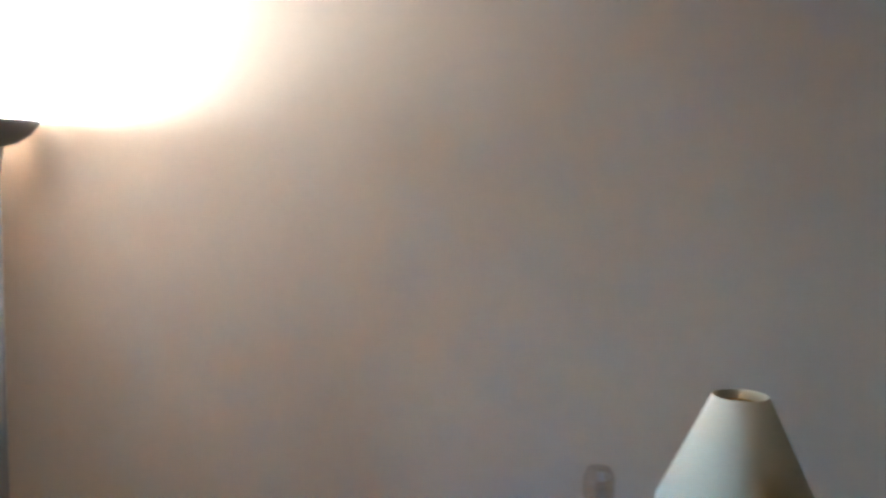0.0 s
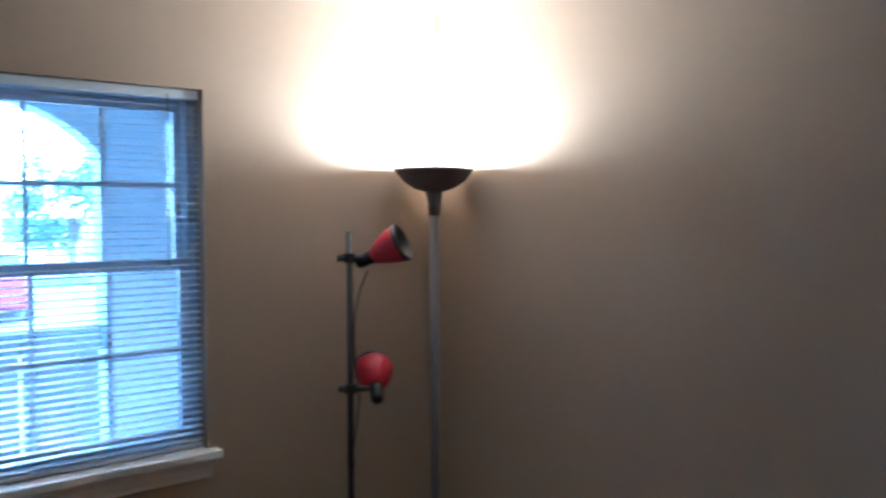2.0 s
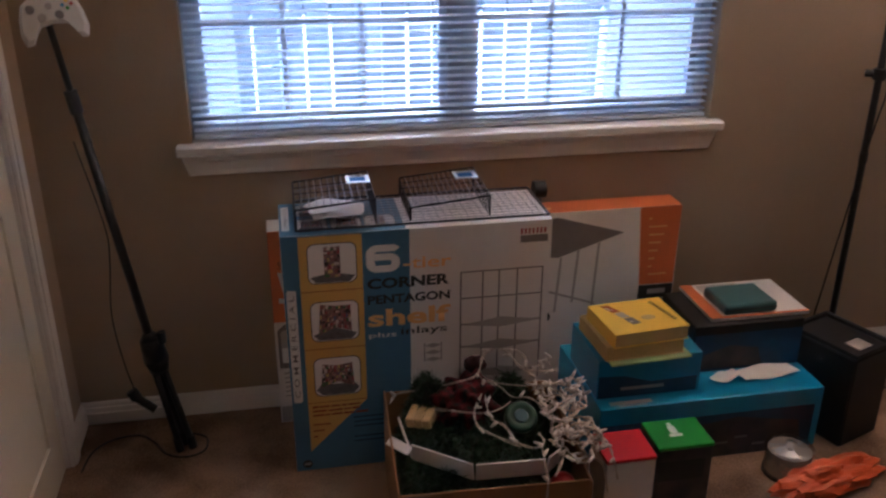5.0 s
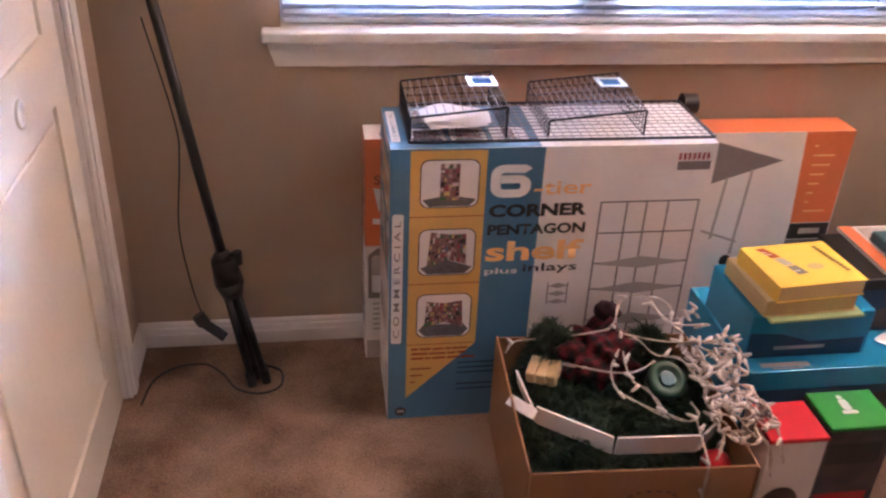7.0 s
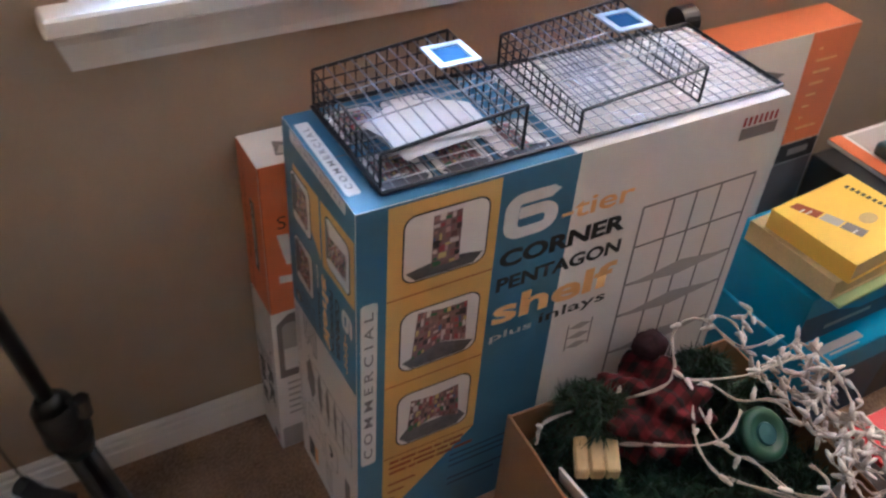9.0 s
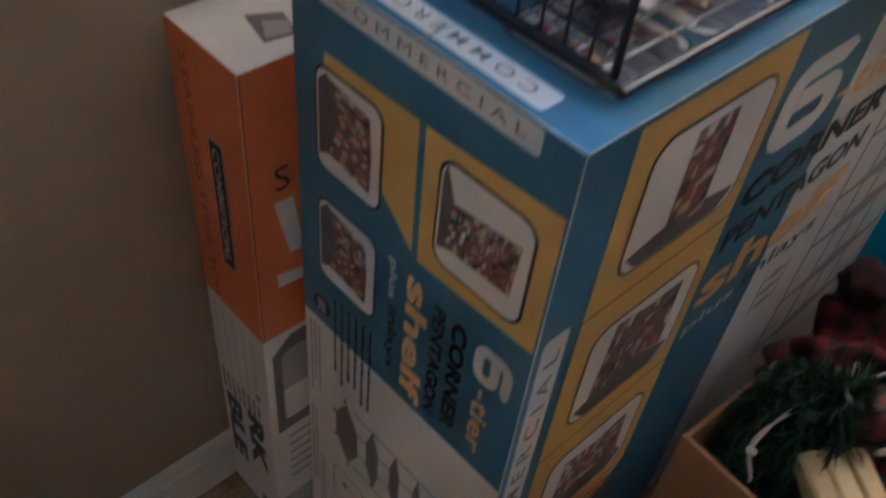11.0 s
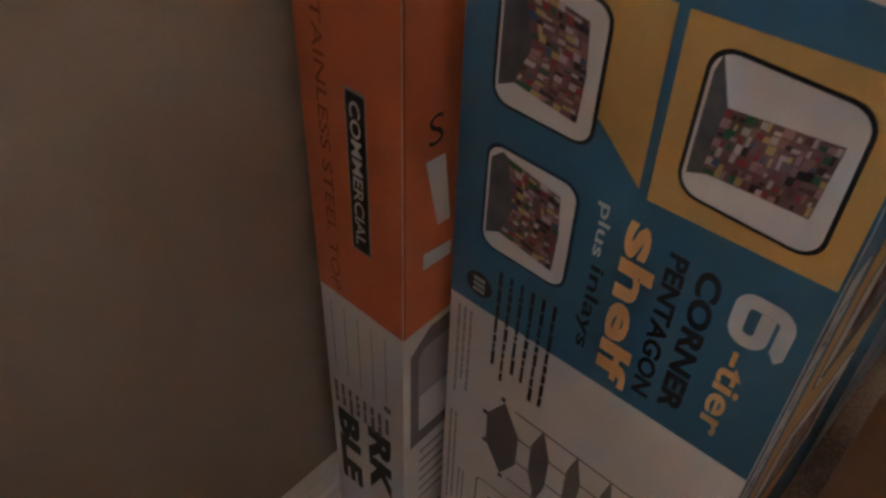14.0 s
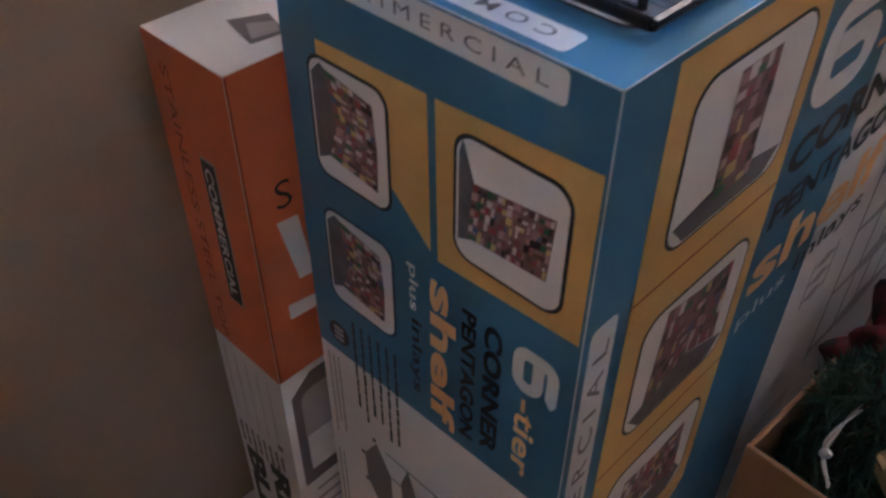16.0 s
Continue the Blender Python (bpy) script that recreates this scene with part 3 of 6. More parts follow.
def photo(parent, m, u0, v0, u1, v1, kind, seed, lift=0.0012, rim=M_INK):
    """A printed photograph with rounded corners: pale wall, grey floor, racks full of small goods."""
    rnd = random.Random(seed)
    w, h = u1 - u0, v1 - v0
    r = 0.16 * min(w, h)
    printed(parent, "photo_border", m, [rounded(u0 - 0.0025, v0 - 0.0025, u1 + 0.0025, v1 + 0.0025, r + 0.002)], rim, lift)
    p = printed(parent, "photo", m, [rounded(u0, v0, u1, v1, r)], M_BOXWHITE, lift + 0.0003)
    goods = bmesh.new()
    shade = bmesh.new()
    racks = []
    if kind == "tower":
        shade_shape = [(u0 + 0.003, v0 + r), (u0 + r, v0 + 0.0015), (u1 - r, v0 + 0.0015), (u1 - 0.003, v0 + r), (u1 - 0.3 * w, v0 + 0.22 * h), (u0 + 0.3 * w, v0 + 0.22 * h)]
        racks.append((((0.33, 0.14), (0.67, 0.14), (0.67, 0.93), (0.33, 0.93)), 8, 5))
    elif kind == "corner":
        shade_shape = [(u0 + 0.003, v0 + r), (u0 + r, v0 + 0.0015), (u1 - r, v0 + 0.0015), (u1 - 0.003, v0 + r), (u0 + 0.5 * w, v0 + 0.34 * h)]
        racks.append((((0.14, 0.16), (0.52, 0.34), (0.52, 0.9), (0.2, 0.96)), 6, 6))
        racks.append((((0.52, 0.34), (0.86, 0.22), (0.84, 0.9), (0.52, 0.9)), 6, 6))
    elif kind == "wide":
        shade_shape = [(u0 + 0.003, v0 + r), (u0 + r, v0 + 0.0015), (u1 - r, v0 + 0.0015), (u1 - 0.003, v0 + r), (u1 - 0.12 * w, v0 + 0.3 * h), (u0 + 0.12 * w, v0 + 0.3 * h)]
        racks.append((((0.13, 0.22), (0.5, 0.36), (0.5, 0.8), (0.17, 0.85)), 5, 8))
        racks.append((((0.5, 0.36), (0.87, 0.22), (0.83, 0.85), (0.5, 0.8)), 5, 8))
    elif kind == "side":
        shade_shape = [(u0 + 0.002, v0 + r), (u0 + 0.2 * w, v0 + 0.2 * h), (u0 + 0.34 * w, v0 + 0.52 * h), (u0 + 0.22 * w, v1 - 0.05 * h), (u0 + r, v1 - 0.002), (u0 + 0.002, v1 - r)]
        racks.append((((0.2, 0.2), (0.86, 0.13), (0.88, 0.5), (0.34, 0.52)), 7, 8))
        racks.append((((0.34, 0.52), (0.88, 0.5), (0.84, 0.86), (0.22, 0.95)), 7, 8))
    else:
        shade_shape = [(u0 + 0.002, v0 + r), (u0 + 0.17 * w, v0 + 0.2 * h), (u0 + 0.19 * w, v0 + 0.64 * h), (u0 + 0.06 * w, v1 - 0.02 * h), (u0 + 0.002, v1 - r)]
        racks.append((((0.12, 0.2), (0.87, 0.24), (0.91, 0.76), (0.17, 0.68)), 7, 16))
    poly(shade, m, shade_shape, lift + 0.0006)
    part("photo_floor", shade, M_PHOTOFLOOR, p)
    back = bmesh.new()
    for quad, rows, cols in racks:
        q = [Vector((u0 + x * w, v0 + z * h)) for x, z in quad]

        def at(x, z):
            return q[0].lerp(q[1], x).lerp(q[3].lerp(q[2], x), z)

        poly(back, m, [tuple(p) for p in q], lift + 0.0008)
        for i in range(rows):
            for k in range(cols):
                if rnd.random() < 0.92:
                    x, z = (k + rnd.uniform(0.0, 0.25)) / cols, (i + rnd.uniform(0.05, 0.2)) / rows
                    x2, z2 = min(1.0, x + rnd.uniform(0.35, 1.6) / cols), min(1.0, z + rnd.uniform(0.35, 1.1) / rows)
                    poly(goods, m, [tuple(at(*c)) for c in ((x, z), (x2, z), (x2, z2), (x, z2))], lift + 0.0011 + 0.0000006 * (i * cols + k))
    part("photo_rack", back, M_PHOTODARK, p)
    part("goods_print", goods, M_GOODS, p)
    return p


def bars(parent, name, m, lines, mat, lift):
    return printed(parent, name, m, [rect(*b) for b in lines], mat, lift)


def bold_six(parent, m, u0, v0, u1, v1, mat, lift, turned=False):
    """A wide squared numeral six drawn as one thick stroke."""
    def arc(cx, cy, r, a0, a1):
        return [(cx + r * math.cos(radians(a0 + (a1 - a0) * k / 5)), cy + r * math.sin(radians(a0 + (a1 - a0) * k / 5))) for k in range(6)]
    line = [(0.90, 0.80), (0.84, 0.87)] + arc(0.34, 0.68, 0.2, 90, 180) + arc(0.34, 0.32, 0.2, 180, 270) + arc(0.68, 0.31, 0.19, -90, 0) + arc(0.68, 0.37, 0.19, 0, 90) + [(0.27, 0.56)]
    bm = bmesh.new()
    prev = None
    for i, p in enumerate(line):
        a, b = Vector(line[max(0, i - 1)]), Vector(line[min(len(line) - 1, i + 1)])
        d = (b - a).normalized()
        pair = []
        for s in (-0.125, 0.125):
            x, y = min(1, max(0, p[0] - d.y * s)), p[1] + d.x * s
            q = (u0 + y * (u1 - u0), v1 - x * (v1 - v0)) if turned else (u0 + x * (u1 - u0), v0 + y * (v1 - v0))
            pair.append(bm.verts.new(m @ Vector((q[0], q[1], lift))))
        if prev:
            bm.faces.new((prev[0], prev[1], pair[1], pair[0]))
        prev = pair
    bmesh.ops.recalc_face_normals(bm, faces=bm.faces)
    return part("lettering", bm, mat, parent)


def line_words(parent, m, u, v, width, rows, step, height, mat, rnd, down=False):
    """Rows of word-long bars for text too small to read; down: the rows run down the face."""
    words = []
    for k in range(rows):
        x = 0.0
        while x < width * rnd.uniform(0.75, 1.0):
            w = rnd.uniform(1.6, 5.5) * height
            h = height * rnd.uniform(0.75, 1.0)
            words.append((u + k * step, v - x - w, u + k * step + h, v - x) if down else (u + x, v + k * step, u + x + w, v + k * step + h))
            x += w + 0.45 * height
    return bars(parent, "small_print", m, words, mat, 0.0012)


# front print
fx = lambda x: (x + 2.285) * 1.017
printed(carton_a, "blue_panel", FRONT, [rect(0.0003, FZ + 0.001, fx(-1.957), AH - 0.0003)], M_BLUE, 0.0004)
printed(carton_a, "yellow_panel", FRONT, [[(fx(-2.242), 0.086), (fx(-2.08), 0.245), (fx(-2.08), AH - 0.004), (fx(-2.242), AH - 0.004)]], M_YELLOW, 0.0008)
bars(carton_a, "divider_line", FRONT, [(fx(-2.242), z, fx(-2.08), z + 0.0022) for z in (0.245, 0.414, 0.587)], M_ORANGEDARK, 0.0011)
for (z0, z1), kind, sd in (((0.612, 0.722), "tower", 3), ((0.44, 0.555), "corner", 4), ((0.268, 0.385), "wide", 5)):
    photo(carton_a, FRONT, fx(-2.219), z0, fx(-2.097), z1, kind, sd)
printed(carton_a, "side_band", FRONT, [rounded(0.006, 0.252, 0.031, 0.596, 0.006)], M_WHITEINK, 0.0008)
lettering(carton_a, "lettering", "C O M M E R C I A L", FRONT, 0.011, 0.268, 0.025, 0.58, M_GREYINK, 0.0012, 0.005, 90)
bold_six(carton_a, FRONT, fx(-2.072), 0.631, fx(-1.982), 0.709, M_WHITEINK, 0.0012)
lettering(carton_a, "lettering", "-tier", FRONT, fx(-1.974), 0.635, fx(-1.846), 0.668, M_PALEORANGE, 0.0012, 0.015)
lettering(carton_a, "lettering", "CORNER", FRONT, fx(-2.07), 0.582, fx(-1.851), 0.614, M_INK, 0.0012, 0.042)
lettering(carton_a, "lettering", "PENTAGON", FRONT, fx(-2.07), 0.537, fx(-1.85), 0.564, M_INK, 0.0012, 0.035)
lettering(carton_a, "lettering", "shelf", FRONT, fx(-2.07), 0.469, fx(-1.848), 0.521, M_PALEORANGE, 0.0012, 0.03)
lettering(carton_a, "lettering", "plus", FRONT, fx(-2.07), 0.431, fx(-1.995), 0.451, M_WHITEINK, 0.0012, 0.012)
lettering(carton_a, "lettering", "inlays", FRONT, fx(-1.983), 0.432, fx(-1.857), 0.46, M_INK, 0.0012, 0.012)
rnd = random.Random(7)
line_words(carton_a, FRONT, 0.055, 0.229, 0.15, 3, -0.0135, 0.0075, M_ORANGEDARK, rnd)
bars(carton_a, "small_print", FRONT, [(fx(-2.232), z, fx(-2.232) + L, z + 0.005) for z, L in ((0.172, 0.05), (0.152, 0.03), (0.132, 0.012))], M_ORANGEDARK, 0.0012)
bars(carton_a, "small_print", FRONT, [(fx(-2.12), z, fx(-2.12) + rnd.uniform(0.08, 0.13), z + 0.005) for z in (0.185, 0.17, 0.155, 0.12, 0.105)], M_NAVY, 0.0012)
printed(carton_a, "round_mark", FRONT, [[(0.032 + 0.014 * math.cos(a / 12 * math.pi), 0.045 + 0.014 * math.sin(a / 12 * math.pi)) for a in range(24)]], M_INK, 0.0008)
bars(carton_a, "round_mark_bars", FRONT, [(0.023, 0.042, 0.041, 0.049)], M_PALEINK, 0.0012)
bars(carton_a, "logo_bar", FRONT, [(fx(-1.66) + 0.0108 * k, 0.712, fx(-1.66) + 0.0108 * k + 0.0055, 0.728) for k in range(7)], M_REDINK, 0.0012)
bars(carton_a, "logo_block", FRONT, [(fx(-1.66), 0.687, fx(-1.585), 0.708)], M_GREYINK, 0.0008)
RX = [fx(-1.82), fx(-1.76), fx(-1.715), fx(-1.665), fx(-1.595)]
for u in RX:
    bars(carton_a, "drawn_line", FRONT, [(u - 0.0022, 0.19, u + 0.0022, 0.614)], M_GREYINK, 0.0008)
for z in (0.612, 0.533, 0.453, 0.383, 0.295, 0.205):
    bars(carton_a, "drawn_line", FRONT, [(RX[0], z - 0.002, RX[-1], z + 0.002)], M_GREYINK, 0.0011)
sh = bmesh.new()
for z in (0.453, 0.383, 0.295, 0.205):
    if sh.faces:
        part("rack_drawing_shelf", sh, M_PALEINK, carton_a)
        sh = bmesh.new()
    poly(sh, FRONT, [(RX[0], z - 0.002), ((RX[0] + RX[-1]) / 2, z - 0.016), (RX[-1], z - 0.002), ((RX[0] + RX[-1]) / 2, z + 0.016)], 0.0014)
part("rack_drawing_shelf", sh, M_PALEINK, carton_a)
for z in (0.352, 0.374, 0.396):
    printed(carton_a, "small_rack_drawing", FRONT, [[(0.372, z), (0.397, z - 0.007), (0.42, z), (0.397, z + 0.008)]], M_PALEINK, 0.0008)
for u in (0.371, 0.418):
    bars(carton_a, "small_rack_drawing", FRONT, [(u, 0.346, u + 0.0025, 0.406)], M_GREYINK, 0.0011)
# a second, larger drawing below
bars(carton_a, "small_print", FRONT, [(fx(-1.93), z, fx(-1.84), z + 0.004) for z in (0.16, 0.15, 0.14, 0.13, 0.1)], M_PALEINK, 0.0008)

# end print
printed(carton_a, "blue_panel", END, [[(0.0003, 0.413), (AD - 0.0003, 0.42), (AD - 0.0003, AH - 0.0003), (0.0003, AH - 0.0003)]], M_BLUE, 0.0004)
printed(carton_a, "yellow_panel", END, [[(0.034, 0.612), (0.097, 0.617), (0.1285, 0.587), (0.1265, 0.697), (0.034, 0.694)], [(0.1345, 0.583), (AD - 0.002, 0.589), (AD - 0.002, 0.704), (0.1325, 0.697)]], M_YELLOW, 0.0008)
photo(carton_a, END, 0.0265, 0.597, 0.0935, 0.682, "side", 11)
photo(carton_a, END, 0.0265, 0.481, 0.0925, 0.565, "side", 12, rim=M_NAVY)
photo(carton_a, END, 0.1495, 0.601, 0.2255, 0.685, "flat", 13)
printed(carton_a, "label_strip", END, [rounded(0.03, 0.7285, 0.216, 0.7478, 0.004)], M_WHITEINK, 0.0008)
lettering(carton_a, "lettering", "C O M M E R C I A L", END, 0.046, 0.7345, 0.205, 0.7425, M_GREYINK, 0.0012, 0.0)
bold_six(carton_a, END, 0.198, 0.5225, 0.2325, 0.5625, M_WHITEINK, 0.0012, True)
lettering(carton_a, "lettering", "-tier", END, 0.2025, 0.438, 0.219, 0.516, M_PALEORANGE, 0.0012, 0.02, -90)
lettering(carton_a, "lettering", "CORNER", END, 0.1745, 0.436, 0.1895, 0.56, M_INK, 0.0012, 0.042, -90)
lettering(carton_a, "lettering", "PENTAGON", END, 0.1555, 0.434, 0.168, 0.559, M_INK, 0.0012, 0.035, -90)
lettering(carton_a, "lettering", "shelf", END, 0.1275, 0.426, 0.151, 0.5655, M_PALEORANGE, 0.0012, 0.035, -90)
lettering(carton_a, "lettering", "plus", END, 0.1065, 0.5245, 0.117, 0.566, M_WHITEINK, 0.0012, 0.014, -90)
lettering(carton_a, "lettering", "inlays", END, 0.107, 0.4415, 0.12, 0.517, M_INK, 0.0012, 0.014, -90)
printed(carton_a, "round_mark", END, [[(0.0265 + 0.0118 * math.cos(a / 12 * math.pi), 0.437 + 0.0118 * math.sin(a / 12 * math.pi)) for a in range(24)]], M_INK, 0.0008)
for k in range(3):
    bars(carton_a, "round_mark_bars", END, [(0.0215, 0.4405 - 0.0055 * k, 0.032, 0.4442 - 0.0055 * k)], M_PALEINK, 0.0012)
rnd = random.Random(5)
line_words(carton_a, END, 0.0435, 0.463, 0.115, 6, 0.0092, 0.0034, M_INK, rnd, True)
line_words(carton_a, END, 0.009, 0.405, 0.10, 3, 0.0058, 0.0028, M_PALEINK, rnd, True)
line_words(carton_a, END, 0.007, 0.27, 0.16, 2, 0.0058, 0.0028, M_PALEINK, rnd, True)
for v in (0.23, 0.262, 0.294, 0.325):
    printed(carton_a, "drawn_line", END, [[(0.072, v - 0.001), (0.2245, v - 0.002), (0.2245, v), (0.072, v + 0.001)]], M_GREYINK, 0.0008)
for u in (0.099, 0.131, 0.161, 0.192, 0.223):
    bars(carton_a, "drawn_line", END, [(u, 0.229, u + 0.0018, 0.326)], M_GREYINK, 0.0011)
for u, s in ((0.062, 1.55), (0.1, 0.85), (0.132, 0.65), (0.162, 0.5), (0.193, 0.35)):
    printed(carton_a, "rack_drawing_shelf", END, [[(u, 0.328), (u - 0.0105 * s, 0.3), (u - 0.0095 * s, 0.262), (u + 0.003, 0.23), (u + 0.011 * s, 0.258), (u + 0.0105 * s, 0.296)]], M_GREYINK, 0.0014)
for u, v in ((0.06, 0.331), (0.044, 0.3), (0.046, 0.262), (0.066, 0.228)):
    bars(carton_a, "rack_drawing_foot", END, [(u - 0.002, v - 0.0025, u + 0.002, v + 0.0025)], M_INK, 0.0017)
for u0, v0, u1, v1 in ((0.041, 0.143, 0.09, 0.2), (0.113, 0.138, 0.165, 0.197)):
    fr = bmesh.new()
    outer, inner = rounded(u0, v0, u1, v1, 0.007), rounded(u0 + 0.0016, v0 + 0.0016, u1 - 0.0016, v1 - 0.0016, 0.006)
    ring_a = [fr.verts.new(END @ Vector((*p, 0.0008))) for p in outer]
    ring_b = [fr.verts.new(END @ Vector((*p, 0.0008))) for p in inner]
    for i in range(len(outer)):
        j = (i + 1) % len(outer)
        fr.faces.new((ring_a[i], ring_a[j], ring_b[j], ring_b[i]))
    part("diagram_frame", fr, M_GREYINK, carton_a)
printed(carton_a, "diagram", END, [[(0.06 + 0.0045 * math.cos(a / 6 * math.pi), 0.176 + 0.0045 * math.sin(a / 6 * math.pi)) for a in range(12)]], M_GREYINK, 0.0008)
bars(carton_a, "diagram", END, [(0.0655, 0.174, 0.08, 0.1755)], M_PALEINK, 0.0008)
printed(carton_a, "diagram", END, [[(0.126, 0.182), (0.141, 0.184), (0.148, 0.168), (0.139, 0.155), (0.131, 0.157), (0.139, 0.168), (0.134, 0.176)]], M_INK, 0.0008)
bars(carton_a, "logo_block", END, [(0.034, 0.05, 0.059, 0.1)], M_INK, 0.0008)
bars(carton_a, "logo_bar", END, [(0.06, 0.052, 0.074, 0.098)], M_PALEORANGE, 0.0008)
line_words(carton_a, END, 0.1, 0.18, 0.05, 2, 0.005, 0.0025, M_PALEINK, rnd, True)
line_words(carton_a, END, 0.02, 0.19, 0.1, 2, 0.005, 0.0025, M_PALEINK, rnd, True)
line_words(carton_a, END, 0.113, 0.125, 0.09, 5, 0.006, 0.003, M_PALEINK, rnd, True)
bars(carton_a, "logo_block", END, [(0.195, 0.09, 0.215, 0.17)], M_GREYINK, 0.0008)

# top print
printed(carton_a, "blue_panel", TOP, [rect(0.0003, 0.0003, 0.325, AD - 0.0003)], M_BLUE, 0.0004)
printed(carton_a, "label_strip", TOP, [rounded(0.006, 0.037, 0.026, 0.215, 0.004)], M_WHITEINK, 0.0008)
lettering(carton_a, "lettering", "C O M M E R C I A L", TOP, 0.012, 0.05, 0.021, 0.2, M_GREYINK, 0.0012, 0.005, 90)
bars(carton_a, "flap_seam", TOP, [(0.001, AD / 2 - 0.001, AW - 0.001, AD / 2 + 0.001)], M_GREYINK, 0.0008)
for u, v, kind, sd in ((0.045, 0.025, "wide", 31), (0.135, 0.025, "corner", 32), (0.225, 0.025, "tower", 33), (0.045, 0.14, "corner", 34), (0.135, 0.14, "wide", 35)):
    photo(carton_a, TOP, u, v, u + 0.078, v + 0.082, kind, sd)
# ---- the long orange worktable carton behind it ----
OX0, OX1, OY0, OY1, OH = -2.338, -1.078, -0.108, -0.0145, 0.664
carton_b = thing("worktable_carton", "long flat orange and white worktable carton leaning upright against the wall", "box")
part("carton_body", boxed((OX0, OY0, FZ + 0.001), (OX1, OY1, OH), 0.0004), M_BOXWHITE, carton_b)
OE = face_frame((OX0, OY1, 0), (0, -1, 0), (0, 0, 1))
OF = face_frame((OX0, OY0, 0), (1, 0, 0), (0, 0, 1))
OT = face_frame((OX0, OY0, OH), (1, 0, 0), (0, 1, 0))
OD = OY1 - OY0
ow = OX1 - OX0
fo = lambda x: x - OX0
printed(carton_b, "orange_panel", OE, [rect(0.0, 0.373, OD, OH - 0.0004)], M_ORANGE, 0.0004)
printed(carton_b, "orange_panel", OF, [rect(0.0, 0.373, 0.22, OH - 0.0004), [(fo(-1.195), 0.40), (fo(-1.081), 0.40), (ow, OH - 0.0004), (fo(-1.213), OH - 0.0004)]], M_ORANGE, 0.0004)
printed(carton_b, "black_label", OF, [[(fo(-1.197), 0.35), (fo(-1.081), 0.35), (fo(-1.081), 0.398), (fo(-1.195), 0.398)]], M_INK, 0.0006)
bars(carton_b, "small_print", OF, [(fo(-1.165), 0.366, fo(-1.105), 0.383)], M_PALEINK, 0.001)
printed(carton_b, "grey_panel", OF, [[(fo(-1.202), FZ + 0.003), (ow - 0.001, FZ + 0.003), (fo(-1.081), 0.348), (fo(-1.197), 0.348)]], M_GREYINK, 0.0004)
printed(carton_b, "orange_panel", OT, [rect(0.10, 0.0, ow, OD)], M_ORANGE, 0.0004)
bars(carton_b, "fold_line", OF, [(0.0002, 0.375, 0.0016, OH - 0.001)], M_ORANGEDARK, 0.0007)
bars(carton_b, "top_print", OT, [(0.62, 0.03, 0.85, 0.042), (0.66, 0.05, 0.82, 0.058)], M_PALEORANGE, 0.0008)
printed(carton_b, "hand_hole", OT, [[(0.036, 0.02), (0.062, 0.016), (0.07, 0.046), (0.044, 0.058)]], M_GREYINK, 0.0006)
printed(carton_b, "torn_flap", OT, [[(0.04, 0.024), (0.06, 0.02), (0.066, 0.034), (0.05, 0.044)]], M_PALEINK, 0.001)
lettering(carton_b, "lettering", "STAINLESS STEEL TOP", OE, 0.0165, 0.379, 0.0265, 0.645, M_ORANGEDARK, 0.0008, 0.005, -90)
bars(carton_b, "label_border", OE, [(0.0435, 0.4405, 0.0625, 0.5815)], M_PALEINK, 0.0006)
bars(carton_b, "black_label", OE, [(0.0447, 0.4425, 0.0613, 0.5795)], M_INK, 0.0009)
lettering(carton_b, "lettering", "COMMERCIAL", OE, 0.048, 0.448, 0.0578, 0.574, M_WHITEINK, 0.0013, 0.02, -90)
lettering(carton_b, "lettering", "RK", OE, 0.049, 0.112, 0.078, 0.219, M_INK, 0.0008, 0.055, -90)
lettering(carton_b, "lettering", "BLE", OE, 0.009, 0.092, 0.037, 0.211, M_INK, 0.0008, 0.055, -90)
bars(carton_b, "black_label", OE, [(0.06, 0.032, 0.073, 0.056)], M_INK, 0.0008)
bars(carton_b, "small_print", OE, [(0.075, 0.036, 0.083, 0.05)], M_REDINK, 0.0008)
orn = random.Random(21)
line_words(carton_b, OE, 0.008, 0.252, 0.03, 8, 0.0092, 0.0046, M_GREYINK, orn, True)
line_words(carton_b, OE, 0.012, 0.36, 0.1, 5, 0.0155, 0.0014, M_PALEINK, orn, True)
printed(carton_b, "sketch_print", OE, [[(0.024, 0.28), (0.068, 0.272), (0.07, 0.318), (0.03, 0.33)]], M_WHITEINK, 0.0006)
bars(carton_b, "round_mark", OE, [(0.071, 0.262, 0.079, 0.27)], M_GREYINK, 0.0008)
lettering(carton_b, "lettering", "S", OF, 0.0235, 0.545, 0.0375, 0.569, M_INK, 0.0008, -0.006)
printed(carton_b, "white_mark", OF, [[(0.021, 0.535), (0.04, 0.533), (0.048, 0.47), (0.034, 0.472)], [(0.02, 0.436), (0.05, 0.433), (0.05, 0.447), (0.02, 0.452)]], M_WHITEINK, 0.0008)
printed(carton_b, "picture_frame_print", OF, [[(0.008, 0.215), (0.2, 0.215), (0.2, 0.365), (0.03, 0.365), (0.008, 0.345)]], M_GREYINK, 0.0004)
printed(carton_b, "picture_print", OF, [rounded(0.017, 0.232, 0.195, 0.345, 0.012)], M_PALEINK, 0.0008)
printed(carton_b, "picture_print", OF, [[(0.018, 0.234), (0.19, 0.234), (0.19, 0.28), (0.018, 0.285)]], M_WHITEINK, 0.0011)
bars(carton_b, "small_print", OF, [(0.02, 0.195 - 0.016 * k, 0.06, 0.2 - 0.016 * k) for k in range(6)], M_PALEINK, 0.0004)
